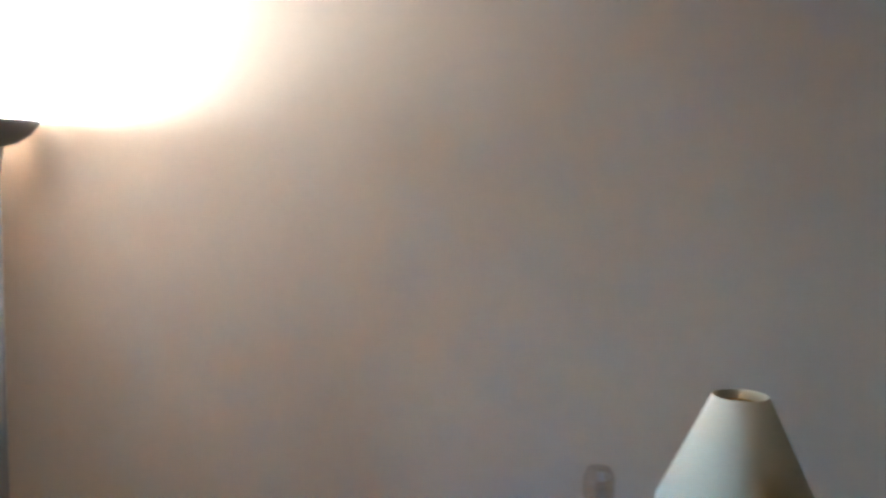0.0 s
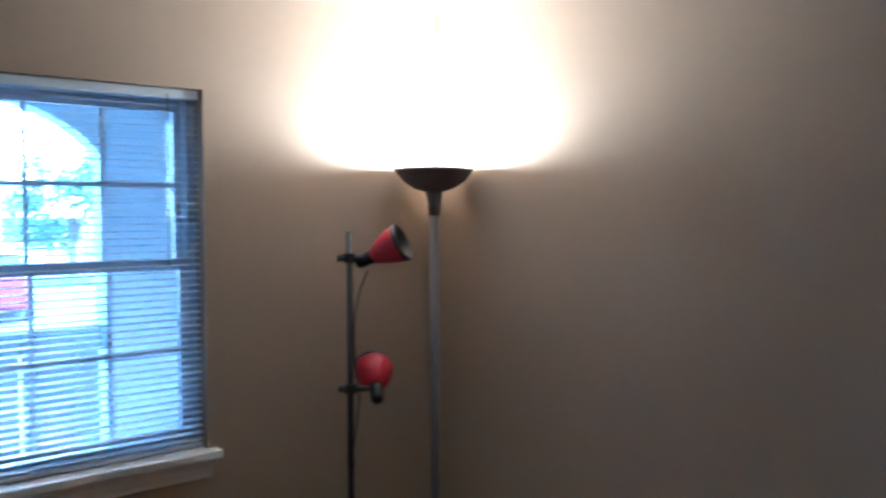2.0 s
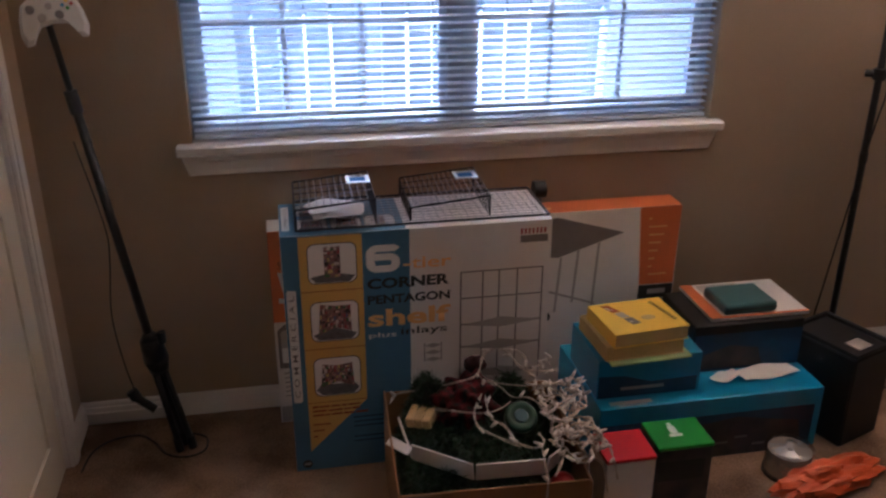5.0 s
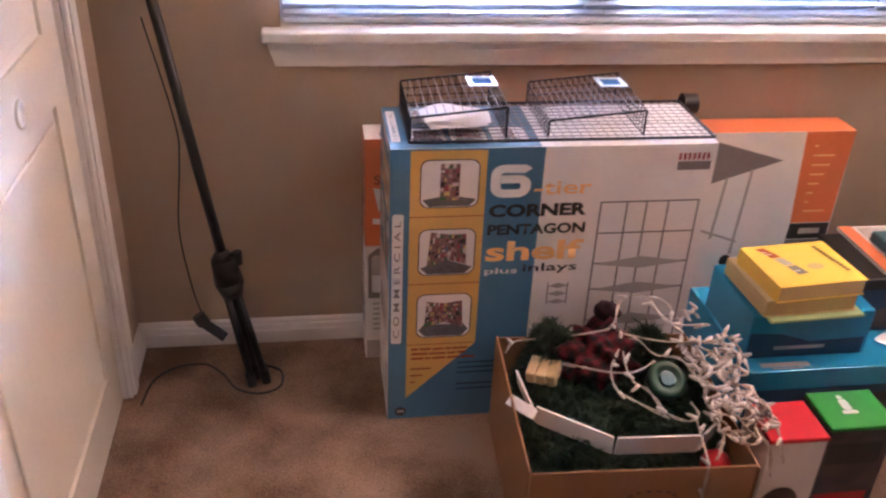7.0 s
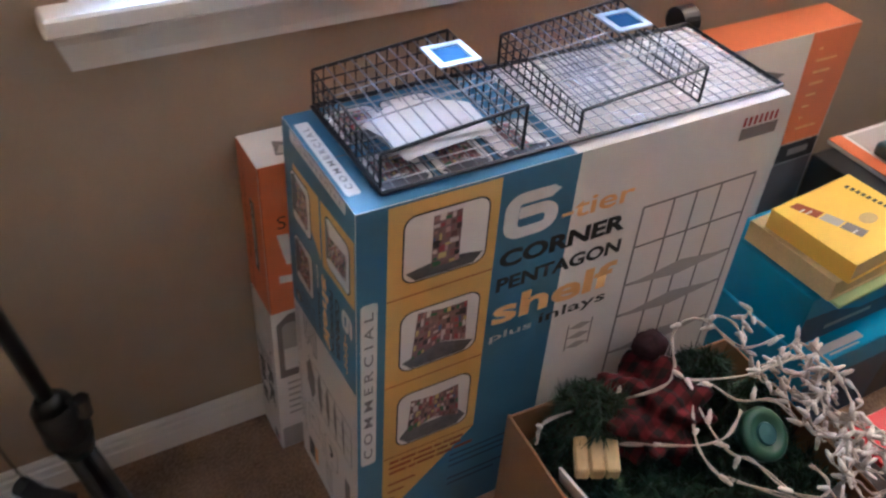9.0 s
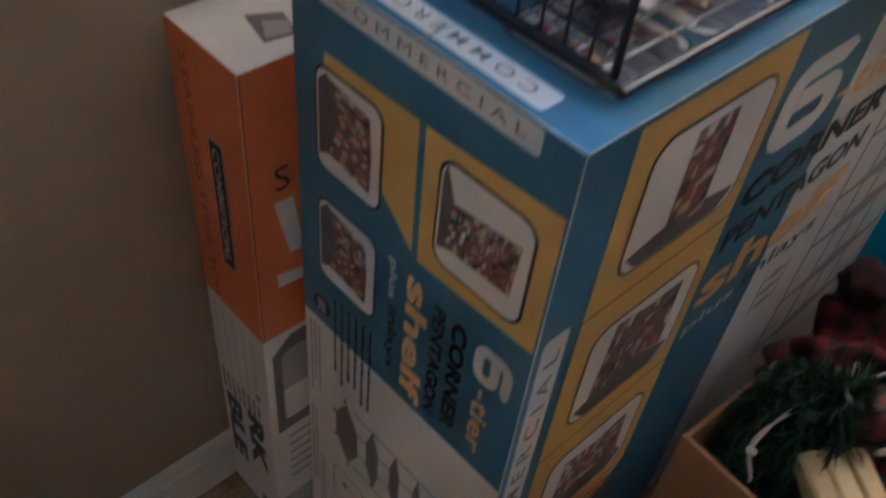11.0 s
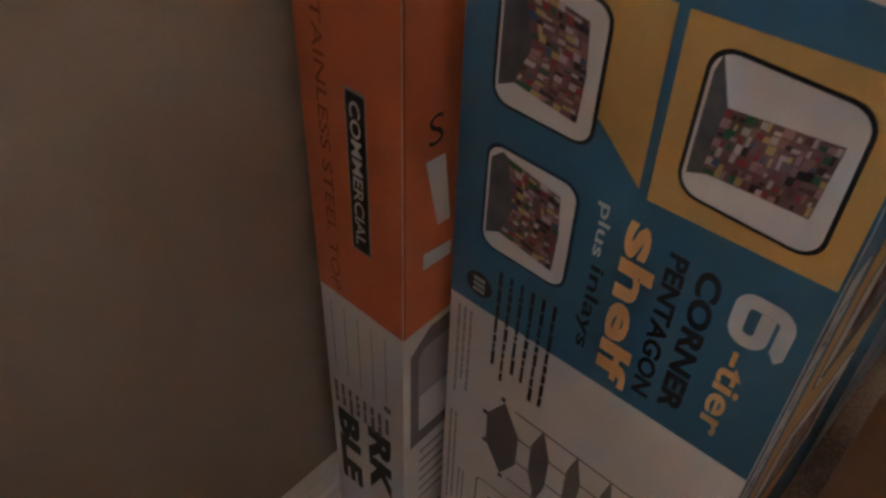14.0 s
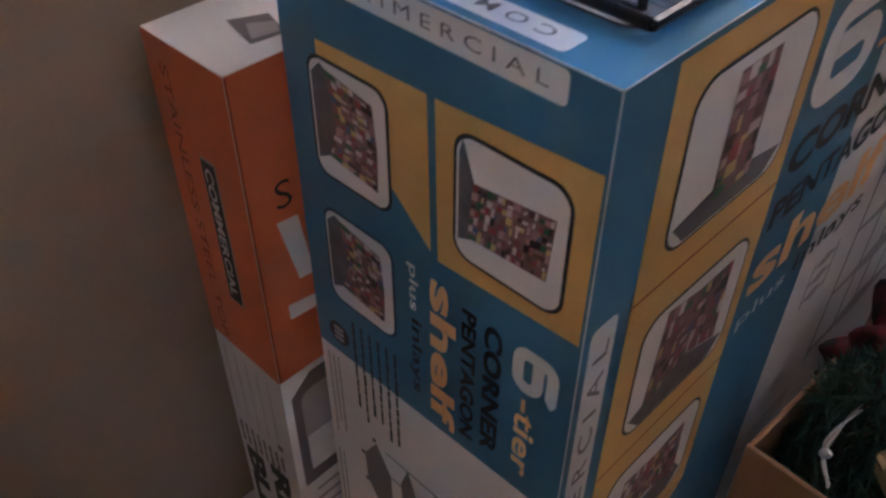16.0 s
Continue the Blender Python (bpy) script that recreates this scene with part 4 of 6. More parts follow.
bars(carton_b, "grey_panel", OF, [(0.004, FZ + 0.003, 0.2, 0.08)], M_PALEINK, 0.0004)
# the printed table
printed(carton_b, "table_drawing", OF, [[(fo(-1.64), 0.545), (fo(-1.47), 0.515), (fo(-1.26), 0.585), (fo(-1.285), 0.593), (fo(-1.475), 0.648), (fo(-1.56), 0.64)]], M_GREYINK, 0.0008)
for x, z0, z1 in ((-1.455, 0.33, 0.515), (-1.40, 0.36, 0.54), (-1.335, 0.31, 0.562)):
    printed(carton_b, "table_drawing", OF, [[(fo(x) - 0.02, z0), (fo(x) - 0.012, z0), (fo(x), z1), (fo(x) - 0.008, z1)]], M_PALEINK, 0.0011)
printed(carton_b, "table_drawing", OF, [[(fo(-1.5), 0.40), (fo(-1.34), 0.345), (fo(-1.34), 0.352), (fo(-1.5), 0.408)]], M_PALEINK, 0.0013)
printed(carton_b, "table_drawing", OF, [[(fo(-1.62), 0.385), (fo(-1.5), 0.40), (fo(-1.5), 0.407), (fo(-1.62), 0.392)]], M_PALEINK, 0.0013)
for x, z in ((-1.50, 0.314), (-1.36, 0.29)):
    printed(carton_b, "caster_drawing", OF, [[(fo(x) + 0.016 * math.cos(a / 8 * math.pi), z + 0.018 * math.sin(a / 8 * math.pi)) for a in range(16)]], M_INK, 0.0015)
for k in range(8):
    u = fo(-1.2) - 0.002 + 0.002 * k
    bars(carton_b, "small_print", OF, [(u + 0.02, 0.622 - 0.027 * k, u + 0.03 + 0.01 * (k * 5 % 6), 0.6265 - 0.027 * k)], M_PALEORANGE, 0.0008)


# ---- wire racks on the carton ----
def wire_grid(bm, o, u, v, nu, nv, r):
    o, u, v = Vector(o), Vector(u), Vector(v)
    for i in range(nu + 1):
        p = o + u * (i / nu)
        rod(bm, p, p + v, r, n=5)
    for i in range(nv + 1):
        p = o + v * (i / nv)
        rod(bm, p, p + u, r, n=5)


ZT = AH + 0.004
wire_shelf = thing("wire_shelf_panel", "flat dark wire grid panel lying on the shelf carton", "wire panel")
gx0, gx1, gy0, gy1 = -2.257, -1.582, -0.347, -0.126
bm = bmesh.new()
wire_grid(bm, (gx0, gy0, ZT + 0.004), (gx1 - gx0, 0, 0), (0, gy1 - gy0, 0), 34, 11, 0.0011)
part("wire_mesh", bm, M_WIRELIT, wire_shelf)
for a, b in (((gx0, gy0), (gx1, gy0)), ((gx1, gy0), (gx1, gy1)), ((gx1, gy1), (gx0, gy1)), ((gx0, gy1), (gx0, gy0))):
    part("rim_wire", rod(bmesh.new(), (*a, ZT + 0.004), (*b, ZT + 0.004), 0.0034, n=8), M_WIRE, wire_shelf)


def wire_basket(name, label, x0, x1, y0, y1, z0, za, zb, nu, tagx, tagy):
    """An upturned wire tray: the sheet on top slopes from za at the back to zb at the front."""
    t = thing(name, label, "wire basket", "wire baskets on the carton")
    fl, fr, br, bl = Vector((x0, y0, zb)), Vector((x1, y0, zb + 0.02)), Vector((x1, y1, za + 0.02)), Vector((x0, y1, za))
    bm = bmesh.new()
    for i in range(nu + 1):
        s = i / nu
        rod(bm, fl.lerp(fr, s), bl.lerp(br, s), 0.0012, n=5)
    for i in range(4):
        s = i / 3
        rod(bm, fl.lerp(bl, s), fr.lerp(br, s), 0.0014, n=5)
    part("top_mesh", bm, M_WIRELIT, t)
    for nm, a, b, n in (("back_mesh", bl, br, nu + 2), ("side_mesh", fl, bl, 12), ("side_mesh", fr, br, 12)):
        bm = bmesh.new()
        for i in range(n + 1):
            p = a.lerp(b, i / n)
            rod(bm, p, (p.x, p.y, z0), 0.0011, n=5)
        for k in range(4):
            s = k / 3
            pa, pb = Vector((a.x, a.y, z0 + (a.z - z0) * s)), Vector((b.x, b.y, z0 + (b.z - z0) * s))
            rod(bm, pa, pb, 0.0014, n=5)
        part(nm, bm, M_WIRE, t)
    for p in (fl, fr, br, bl):
        part("corner_post", rod(bmesh.new(), p, (p.x, p.y, z0), 0.0024, n=8), M_WIRE, t)
    for a, b in ((fl, fr), (br, bl)):
        part("rim_wire", rod(bmesh.new(), a, b, 0.0026, n=8), M_WIRE, t)
    bm = bmesh.new()
    s = (tagy - y0) / (y1 - y0)
    zt = zb + (za - zb) * s + 0.02 * (tagx - x0) / (x1 - x0) + 0.004
    for a, b in (((-0.032, -0.03), (0.032, -0.021)), ((-0.032, 0.021), (0.032, 0.03)), ((-0.032, -0.021), (-0.022, 0.021)), ((0.022, -0.021), (0.032, 0.021))):
        box(bm, (tagx + a[0], tagy + a[1], zt), (tagx + b[0], tagy + b[1], zt + 0.003))
    tag = part("label_holder", bm, M_TAG, t, "shiny pale label holder")
    part("label_card", boxed((tagx - 0.022, tagy - 0.021, zt - 0.001), (tagx + 0.022, tagy + 0.021, zt + 0.001)), M_TAGCARD, tag)
    return t


wire_basket("wire_basket", "dark wire basket holding folded papers, upturned on the grid", -2.256, -2.05, -0.34, -0.13, ZT + 0.009, 0.815, 0.809, 11, -2.082, -0.195)
wire_basket("wire_basket", "empty dark wire basket, upturned on the grid", -1.958, -1.745, -0.34, -0.13, ZT + 0.009, 0.81, 0.798, 14, -1.782, -0.19)
papers = thing("folded_papers", "folded white paper sheets inside the wire basket", "paper")
for i, (dx, dy, a) in enumerate(((0, 0, 8), (0.012, 0.012, -5), (-0.01, 0.02, 14))):
    bm = bmesh.new()
    bmesh.ops.create_grid(bm, x_segments=10, y_segments=6, size=0.5)
    for v in bm.verts:
        v.co.z = 0.05 * math.sin(5 * v.co.x + i) * (0.4 + v.co.y)
        v.co.x, v.co.y, v.co.z = v.co.x * 0.13, v.co.y * 0.075, v.co.z * 0.18
    bmesh.ops.transform(bm, matrix=pose(-2.15 + dx, -0.275 + dy, ZT + 0.022 + 0.006 * i, 0, 0, a), verts=bm.verts)
    part("sheet", bm, M_PAPER, papers)
cap = thing("caster_wheel", "small dark rubber caster wheel on the orange carton", "caster", at=(-1.525, -0.062, OH))
bm = rod(bmesh.new(), (-0.018, 0, 0.062), (0.018, 0, 0.062), 0.026, n=20)
part("wheel", bm, M_BLACKPLASTIC, cap)
part("stem", rod(bmesh.new(), (0, 0, 0.001), (0, 0, 0.05), 0.011), M_GREYPOLE, cap)


# ---- torchiere ----
torch = thing("torchiere_lamp", "tall grey torchiere floor lamp with a dark bowl, lit", "floor lamp", at=(*TORCH, 0))
bm = lathe(bmesh.new(), [(0.0, 0.024), (0.05, 0.024), (0.115, 0.017), (0.125, 0.008), (0.125, 0.001), (0.0, 0.001)], 40, Matrix.Translation((0, 0, FZ)))
part("base", bm, M_GREYPOLE, torch, "", True)
part("pole", rod(bmesh.new(), (0, 0, 0.02), (0, 0, 1.655), 0.0165, n=20), M_GREYPOLE, torch, "", True)
for z in (0.55, 1.1):
    part("pole_ring", rod(bmesh.new(), (0, 0, z), (0, 0, z + 0.012), 0.0185, n=20), M_GREYPOLE, torch)
bm = lathe(bmesh.new(), [(0.0, 1.64), (0.02, 1.64), (0.022, 1.68), (0.031, 1.725), (0.0, 1.726)], 24)
part("neck", bm, M_GREYPOLE, torch, "", True)
bm = bmesh.new()
lathe(bm, [(0.0, 1.722), (0.03, 1.724), (0.07, 1.735), (0.11, 1.762), (0.138, 1.795), (0.146, 1.809), (0.143, 1.809), (0.134, 1.795), (0.107, 1.765), (0.068, 1.739), (0.0, 1.727)], 48)
part("bowl", bm, M_BOWL, torch, "dark grey metal bowl", True)
part("switch", rod(bmesh.new(), (-0.02, -0.012, 1.665), (-0.034, -0.02, 1.665), 0.004), M_BLACKPLASTIC, torch)
glow = bpy.data.materials.new("halogen_glow")
glow.use_nodes = True
glow.node_tree.nodes["Principled BSDF"].inputs["Emission Color"].default_value = (1, 0.86, 0.66, 1)
glow.node_tree.nodes["Principled BSDF"].inputs["Emission Strength"].default_value = 20
part("halogen_tube", rod(bmesh.new(), (-0.05, 0, 1.772), (0.05, 0, 1.772), 0.006), glow, torch, "glowing halogen tube")

# ---- red spot lamp ----
SP = (-0.554, -0.20)
spot = thing("spot_floor_lamp", "black pole lamp with two red spotlight heads, unlit", "floor lamp", at=(*SP, 0))
part("base", lathe(bmesh.new(), [(0.0, 0.02), (0.1, 0.018), (0.115, 0.008), (0.115, 0.001), (0.0, 0.001)], 36, Matrix.Translation((0, 0, FZ))), M_BLACKMETAL, spot, "", True)
part("pole", rod(bmesh.new(), (0, 0, 0.015), (0, 0, 1.592), 0.0105, n=16), M_BLACKMETAL, spot, "", True)
part("pole_joint", rod(bmesh.new(), (0, 0, 0.8), (0, 0, 0.83), 0.0125, n=16), M_BLACKMETAL, spot)


def spot_head(z, reach, aim, bulge=0.0):
    """Clamp, arm and a bell-shaped red head that points along aim."""
    reach, aim = Vector(reach), Vector(aim).normalized()
    side = Vector((reach.x, reach.y, 0)).normalized()
    c = bmesh.new()
    rod(c, (0, 0, z - 0.016), (0, 0, z + 0.016), 0.019, n=14)
    rod(c, -side * 0.04 + Vector((0, 0, z)), side * 0.03 + Vector((0, 0, z)), 0.0115, n=12)
    part("clamp", c, M_BLACKPLASTIC, spot)
    j = Vector((0, 0, z)) + reach
    a = bmesh.new()
    rod(a, side * 0.03 + Vector((0, 0, z)), j, 0.0095, n=10)
    part("arm", a, M_BLACKPLASTIC, spot)
    m = Matrix.Translation(j) @ aim.to_track_quat("Z", "Y").to_matrix().to_4x4()
    h = part("spot_head", lathe(bmesh.new(), [(0.0, -0.001), (0.02, 0.0), (0.027, 0.004), (0.036 + bulge * 0.6, 0.022), (0.047 + bulge, 0.048), (0.056 + bulge, 0.074), (0.061 + bulge * 0.5, 0.096), (0.062, 0.112), (0.0595, 0.112), (0.056, 0.085), (0.04, 0.04), (0.0, 0.03)], 32, m), M_RED, spot, "glossy red plastic head", True)
    part("socket", lathe(bmesh.new(), [(0.0, -0.06), (0.014, -0.06), (0.021, -0.05), (0.0215, -0.012), (0.027, 0.008), (0.0, 0.009)], 24, m), M_BLACKPLASTIC, h, "black socket cap", True)
    part("rim", lathe(bmesh.new(), [(0.0622, 0.104), (0.064, 0.106), (0.064, 0.118), (0.058, 0.1185), (0.05, 0.09), (0.0, 0.08)], 32, m), M_BLACKPLASTIC, h, "black rim", True)


VR = Vector((0.82, -0.572, 0))
VF = Vector((0.572, 0.82, 0))
spot_head(1.502, VR * 0.075 + Vector((0, 0, 0.005)), VR * 0.84 - VF * 0.3 + Vector((0, 0, 0.42)))
spot_head(1.067, VR * 0.085 + Vector((0, 0, 0.0)), VF * 0.8 - VR * 0.05 + Vector((0, 0, 0.5)), 0.011)
cord = bmesh.new()
tube(cord, smooth_path([VR * 0.06 + Vector((0, 0, 1.46)), VR * 0.03 + Vector((0, 0, 1.38)), VR * 0.014 + Vector((0, 0, 1.28)), VR * 0.016 + Vector((0, 0, 1.15)), VR * 0.03 + Vector((0, 0, 1.04)), VR * 0.013 + Vector((0, 0, 0.9)), VR * -0.02 + Vector((0, 0, 0.6)), VR * -0.05 + Vector((0, 0, 0.3)), VR * -0.06 + Vector((0, 0.03, 0.03))]), 0.0028)
part("cord", cord, M_BLACKPLASTIC, spot)
cord = bmesh.new()
tube(cord, smooth_path([(-0.17, -0.30, FZ + 0.005), (-0.25, -0.33, FZ + 0.005), (-0.37, -0.27, FZ + 0.005), (-0.45, -0.31, FZ + 0.005)]), 0.0035)
tagged(part("power_cable", cord, M_BLACKPLASTIC), "thin black power cord lying on the carpet", "power cord")

# ---- table lamp, glass and side table by the wall ----
table = thing("side_table", "dark wooden side table under the lamp", "table", at=(-0.28, -2.42, 0))
part("tabletop", boxed((-0.24, -0.46, 0.58), (0.24, 0.46, 0.61), 0.006, 2), M_WOOD, table)
for sx in (-1, 1):
    for sy in (-1, 1):
        part("leg", boxed((sx * 0.2 - 0.02, sy * 0.42 - 0.02, FZ + 0.001), (sx * 0.2 + 0.02, sy * 0.42 + 0.02, 0.58), 0.004), M_WOOD, table)
lamp = thing("table_lamp", "table lamp with a cream cone shade, unlit", "table lamp", at=(-0.3, -2.483, 0.611))
part("body", lathe(bmesh.new(), [(0.0, 0.001), (0.07, 0.001), (0.07, 0.015), (0.03, 0.03), (0.04, 0.1), (0.055, 0.18), (0.035, 0.27), (0.012, 0.32), (0.009, 0.5), (0.0, 0.5)], 28), M_BRASS, lamp, "", True)
part("shade", lathe(bmesh.new(), [(0.058, 0.58), (0.17, 0.345), (0.168, 0.345), (0.056, 0.58), (0.058, 0.58)], 48), M_SHADE, lamp, "cream fabric cone shade", True)
bm = bmesh.new()
rod(bm, (0, 0, 0.5), (0, 0, 0.572), 0.004)
for a in range(3):
    rod(bm, (0, 0, 0.572), (0.0565 * math.cos(a * 2.09), 0.0565 * math.sin(a * 2.09), 0.572), 0.0018, n=6)
part("harp", bm, M_BRASS, lamp)
vase = thing("glass_decanter", "clear glass decanter with a rounded stopper", "decanter", at=(-0.3, -2.185, 0.611))
part("bottle", lathe(bmesh.new(), [(0.0, 0.001), (0.055, 0.001), (0.06, 0.02), (0.058, 0.16), (0.03, 0.24), (0.02, 0.28), (0.024, 0.30), (0.0, 0.30)], 28), M_CLEAR, vase, "", True)
part("stopper", lathe(bmesh.new(), [(0.0, 0.301), (0.016, 0.301), (0.018, 0.31), (0.036, 0.314), (0.036, 0.36), (0.026, 0.38), (0.0, 0.385)], 10), M_CLEAR, vase)


# ---- microphone stand with the game controller ----
stand = thing("microphone_stand", "folded black microphone stand leaning in the corner", "microphone stand")
foot, knob, top = Vector((-2.618, -0.188, FZ + 0.012)), Vector((-2.68, -0.155, 0.345)), Vector((-2.885, -0.075, 1.62))
mid = knob.lerp(top, 0.56)
part("lower_pole", rod(bmesh.new(), knob, mid, 0.0125, n=16), M_BLACKMETAL, stand, "", True)
part("upper_pole", rod(bmesh.new(), mid, top, 0.0085, n=14), M_BLACKMETAL, stand, "", True)
d = (top - knob).normalized()
part("clutch", rod(bmesh.new(), mid - d * 0.03, mid + d * 0.03, 0.017, n=14), M_BLACKPLASTIC, stand)
hub = bmesh.new()
rod(hub, knob - d * 0.07, knob - d * 0.03, 0.026, 0.036, n=16)
rod(hub, knob - d * 0.03, knob + d * 0.035, 0.036, 0.03, n=16)
rod(hub, knob + d * 0.035, knob + d * 0.055, 0.03, 0.014, n=16)
part("tripod_hub", hub, M_BLACKPLASTIC, stand, "", True)
rod_k = bmesh.new()
rod(rod_k, knob + Vector((0.02, -0.02, 0.055)), knob + Vector((0.035, -0.045, 0.06)), 0.008, n=8)
rod(rod_k, knob + Vector((0.035, -0.045, 0.045)), knob + Vector((0.035, -0.045, 0.078)), 0.011, n=10)
part("locking_knob", rod_k, M_BLACKPLASTIC, stand)
for off in ((0.018, -0.004, 0), (-0.018, -0.014, 0), (-0.006, 0.02, 0)):
    o = Vector(off)
    leg = bmesh.new()
    rod(leg, knob - d * 0.06 + o * 0.7, foot + o, 0.0095, n=10)
    lg = part("leg", leg, M_BLACKMETAL, stand, "", True)
    part("rubber_foot", rod(bmesh.new(), foot + o + (knob - foot).normalized() * 0.03, foot + o - Vector((0, 0, 0.010)), 0.0125, n=10), M_BLACKPLASTIC, lg)
cord = bmesh.new()
tube(cord, smooth_path([mid + Vector((-0.014, -0.014, -0.1)), knob.lerp(top, 0.3) + Vector((-0.02, -0.012, 0)), (-2.765, -0.13, 0.62), (-2.785, -0.12, 0.45), (-2.775, -0.115, 0.3), (-2.755, -0.12, 0.2), (-2.73, -0.13, 0.165)]), 0.0022)
part("cable", cord, M_BLACKPLASTIC, stand)
bm = bmesh.new()
rod(bm, (-2.755, -0.125, 0.175), (-2.70, -0.14, 0.135), 0.013, n=12)
rod(bm, (-2.765, -0.122, 0.195), (-2.75, -0.126, 0.17), 0.017, n=12)
part("microphone_clip", bm, M_BLACKPLASTIC, stand)
cord = bmesh.new()
tube(cord, smooth_path([(x, y, FZ + 0.004) for x, y in ((-2.905, -0.26), (-2.89, -0.17), (-2.84, -0.115), (-2.765, -0.105), (-2.715, -0.15), (-2.675, -0.215), (-2.615, -0.24), (-2.565, -0.215), (-2.565, -0.15), (-2.62, -0.115))]), 0.003)
tagged(part("floor_cable", cord, M_BLACKPLASTIC), "thin black cable curled on the carpet", "cable")

pad_m = pose(-2.80, -0.165, 1.275, 72, -8, 8)
pad = thing("game_controller", "white wireless game controller hung on the microphone stand", "game controller")
bm = bmesh.new()
half = [(0.0, 0.047), (0.022, 0.05), (0.045, 0.052), (0.062, 0.04), (0.072, 0.01), (0.077, -0.03), (0.07, -0.052), (0.055, -0.05), (0.043, -0.028), (0.03, -0.012), (0.0, -0.008)]
out2 = half + [(-x, y) for x, y in half[-2:0:-1]]
lo = [bm.verts.new((x, y, -0.014)) for x, y in out2]
hi = [bm.verts.new((x * 0.9, y * 0.88 + 0.002, 0.02)) for x, y in out2]
md = [bm.verts.new((x * 1.03, y * 1.03, 0.004)) for x, y in out2]
n = len(out2)
for i in range(n):
    j = (i + 1) % n
    bm.faces.new((lo[i], lo[j], md[j], md[i]))
    bm.faces.new((md[i], md[j], hi[j], hi[i]))
bm.faces.new(lo[::-1])
bm.faces.new(hi)
bmesh.ops.triangulate(bm, faces=[fc for fc in bm.faces if len(fc.verts) > 4])
bmesh.ops.transform(bm, matrix=pad_m, verts=bm.verts)
part("shell", bm, M_CONTROLLER, pad)


def pad_bit(name, x, y, r, h, mat):
    bm = bmesh.new()
    bmesh.ops.create_cone(bm, cap_ends=True, segments=16, radius1=r, radius2=r * 0.9, depth=h, matrix=pad_m @ Matrix.Translation((x, y, 0.02 + h / 2)))
    part(name, bm, mat, pad)


for x, y in ((-0.042, 0.026), (0.02, 0.004)):
    pad_bit("thumb_stick", x, y, 0.0105, 0.009, M_GREYINK)
pad_bit("directional_pad", -0.02, 0.004, 0.0105, 0.003, M_PALEINK)
for (x, y), mt in zip(((0.042, 0.034), (0.052, 0.025), (0.042, 0.016), (0.032, 0.025)), (M_YBOOK, M_REDINK, M_GREENCARD, M_CYAN)):
    pad_bit("button", x, y, 0.0045, 0.004, mt)
pad_bit("home_button", 0.0, 0.028, 0.008, 0.002, M_PALEINK)

# ---- open carton of decorations ----
CX0, CX1, CY0, CY1, CH = -2.022, -1.556, -0.835, -0.388, 0.285
CRATE = pose(-0.012, -0.104, 0, 0, 0, -2.7)
crate = thing("open_carton", "open brown cardboard carton full of christmas decorations", "box")
crate.matrix_basis = CRATE
t = 0.005
part("carton_bottom", boxed((CX0, CY0, FZ + 0.001), (CX1, CY1, FZ + 0.006)), M_CARD, crate)
part("carton_wall", boxed((CX0, CY0, FZ + 0.0065), (CX0 + t, CY1, CH), 0.0012), M_CARD, crate)
part("carton_wall", boxed((CX1 - t, CY0, FZ + 0.0065), (CX1, CY1, CH - 0.012), 0.0012), M_CARD, crate)
part("carton_wall", boxed((CX0 + t + 0.001, CY0, FZ + 0.0065), (CX1 - t - 0.001, CY0 + t, CH - 0.006), 0.0012), M_CARD, crate)
part("carton_wall", boxed((CX0 + t + 0.001, CY1 - t, FZ + 0.0065), (CX1 - t - 0.001, CY1, CH - 0.004), 0.0012), M_CARD, crate)
bm = bmesh.new()
cf = face_frame((CX0, CY0, 0), (1, 0, 0), (0, 0, 1))
for k in range(9):
    a = radians(200 - 25 * k)
    c0, s0 = math.cos(a), math.sin(a)
    poly(bm, cf, rect(0.25 + 0.05 * c0, 0.2 + 0.02 * s0, 0.258 + 0.05 * c0, 0.204 + 0.02 * s0), 0.0008 + 0.00003 * k)
part("printed_mark", bm, M_INK, crate)


def heap_height(x, y):
    u, v = (x - CX0) / (CX1 - CX0), (y - CY0) / (CY1 - CY0)
    h = 0.16 + 0.115 * math.sin(math.pi * u) * math.sin(math.pi * min(1, max(0, v * 0.9 + 0.1))) + 0.05 * noise.noise((x * 16, y * 16, 2))
    for px, py, ph, pw in ((-1.905, -0.445, 0.165, 0.005), (-1.68, -0.44, 0.15, 0.0045), (-1.58, -0.52, 0.10, 0.004), (-1.60, -0.64, 0.05, 0.005)):
        h += ph * math.exp(-((x - px) ** 2 + (y - py) ** 2) / pw)
    return h - 0.07 * max(0.0, min(1.0, (-0.72 - y) / 0.06)) - 0.1 * max(0.0, 1 - u / 0.13)


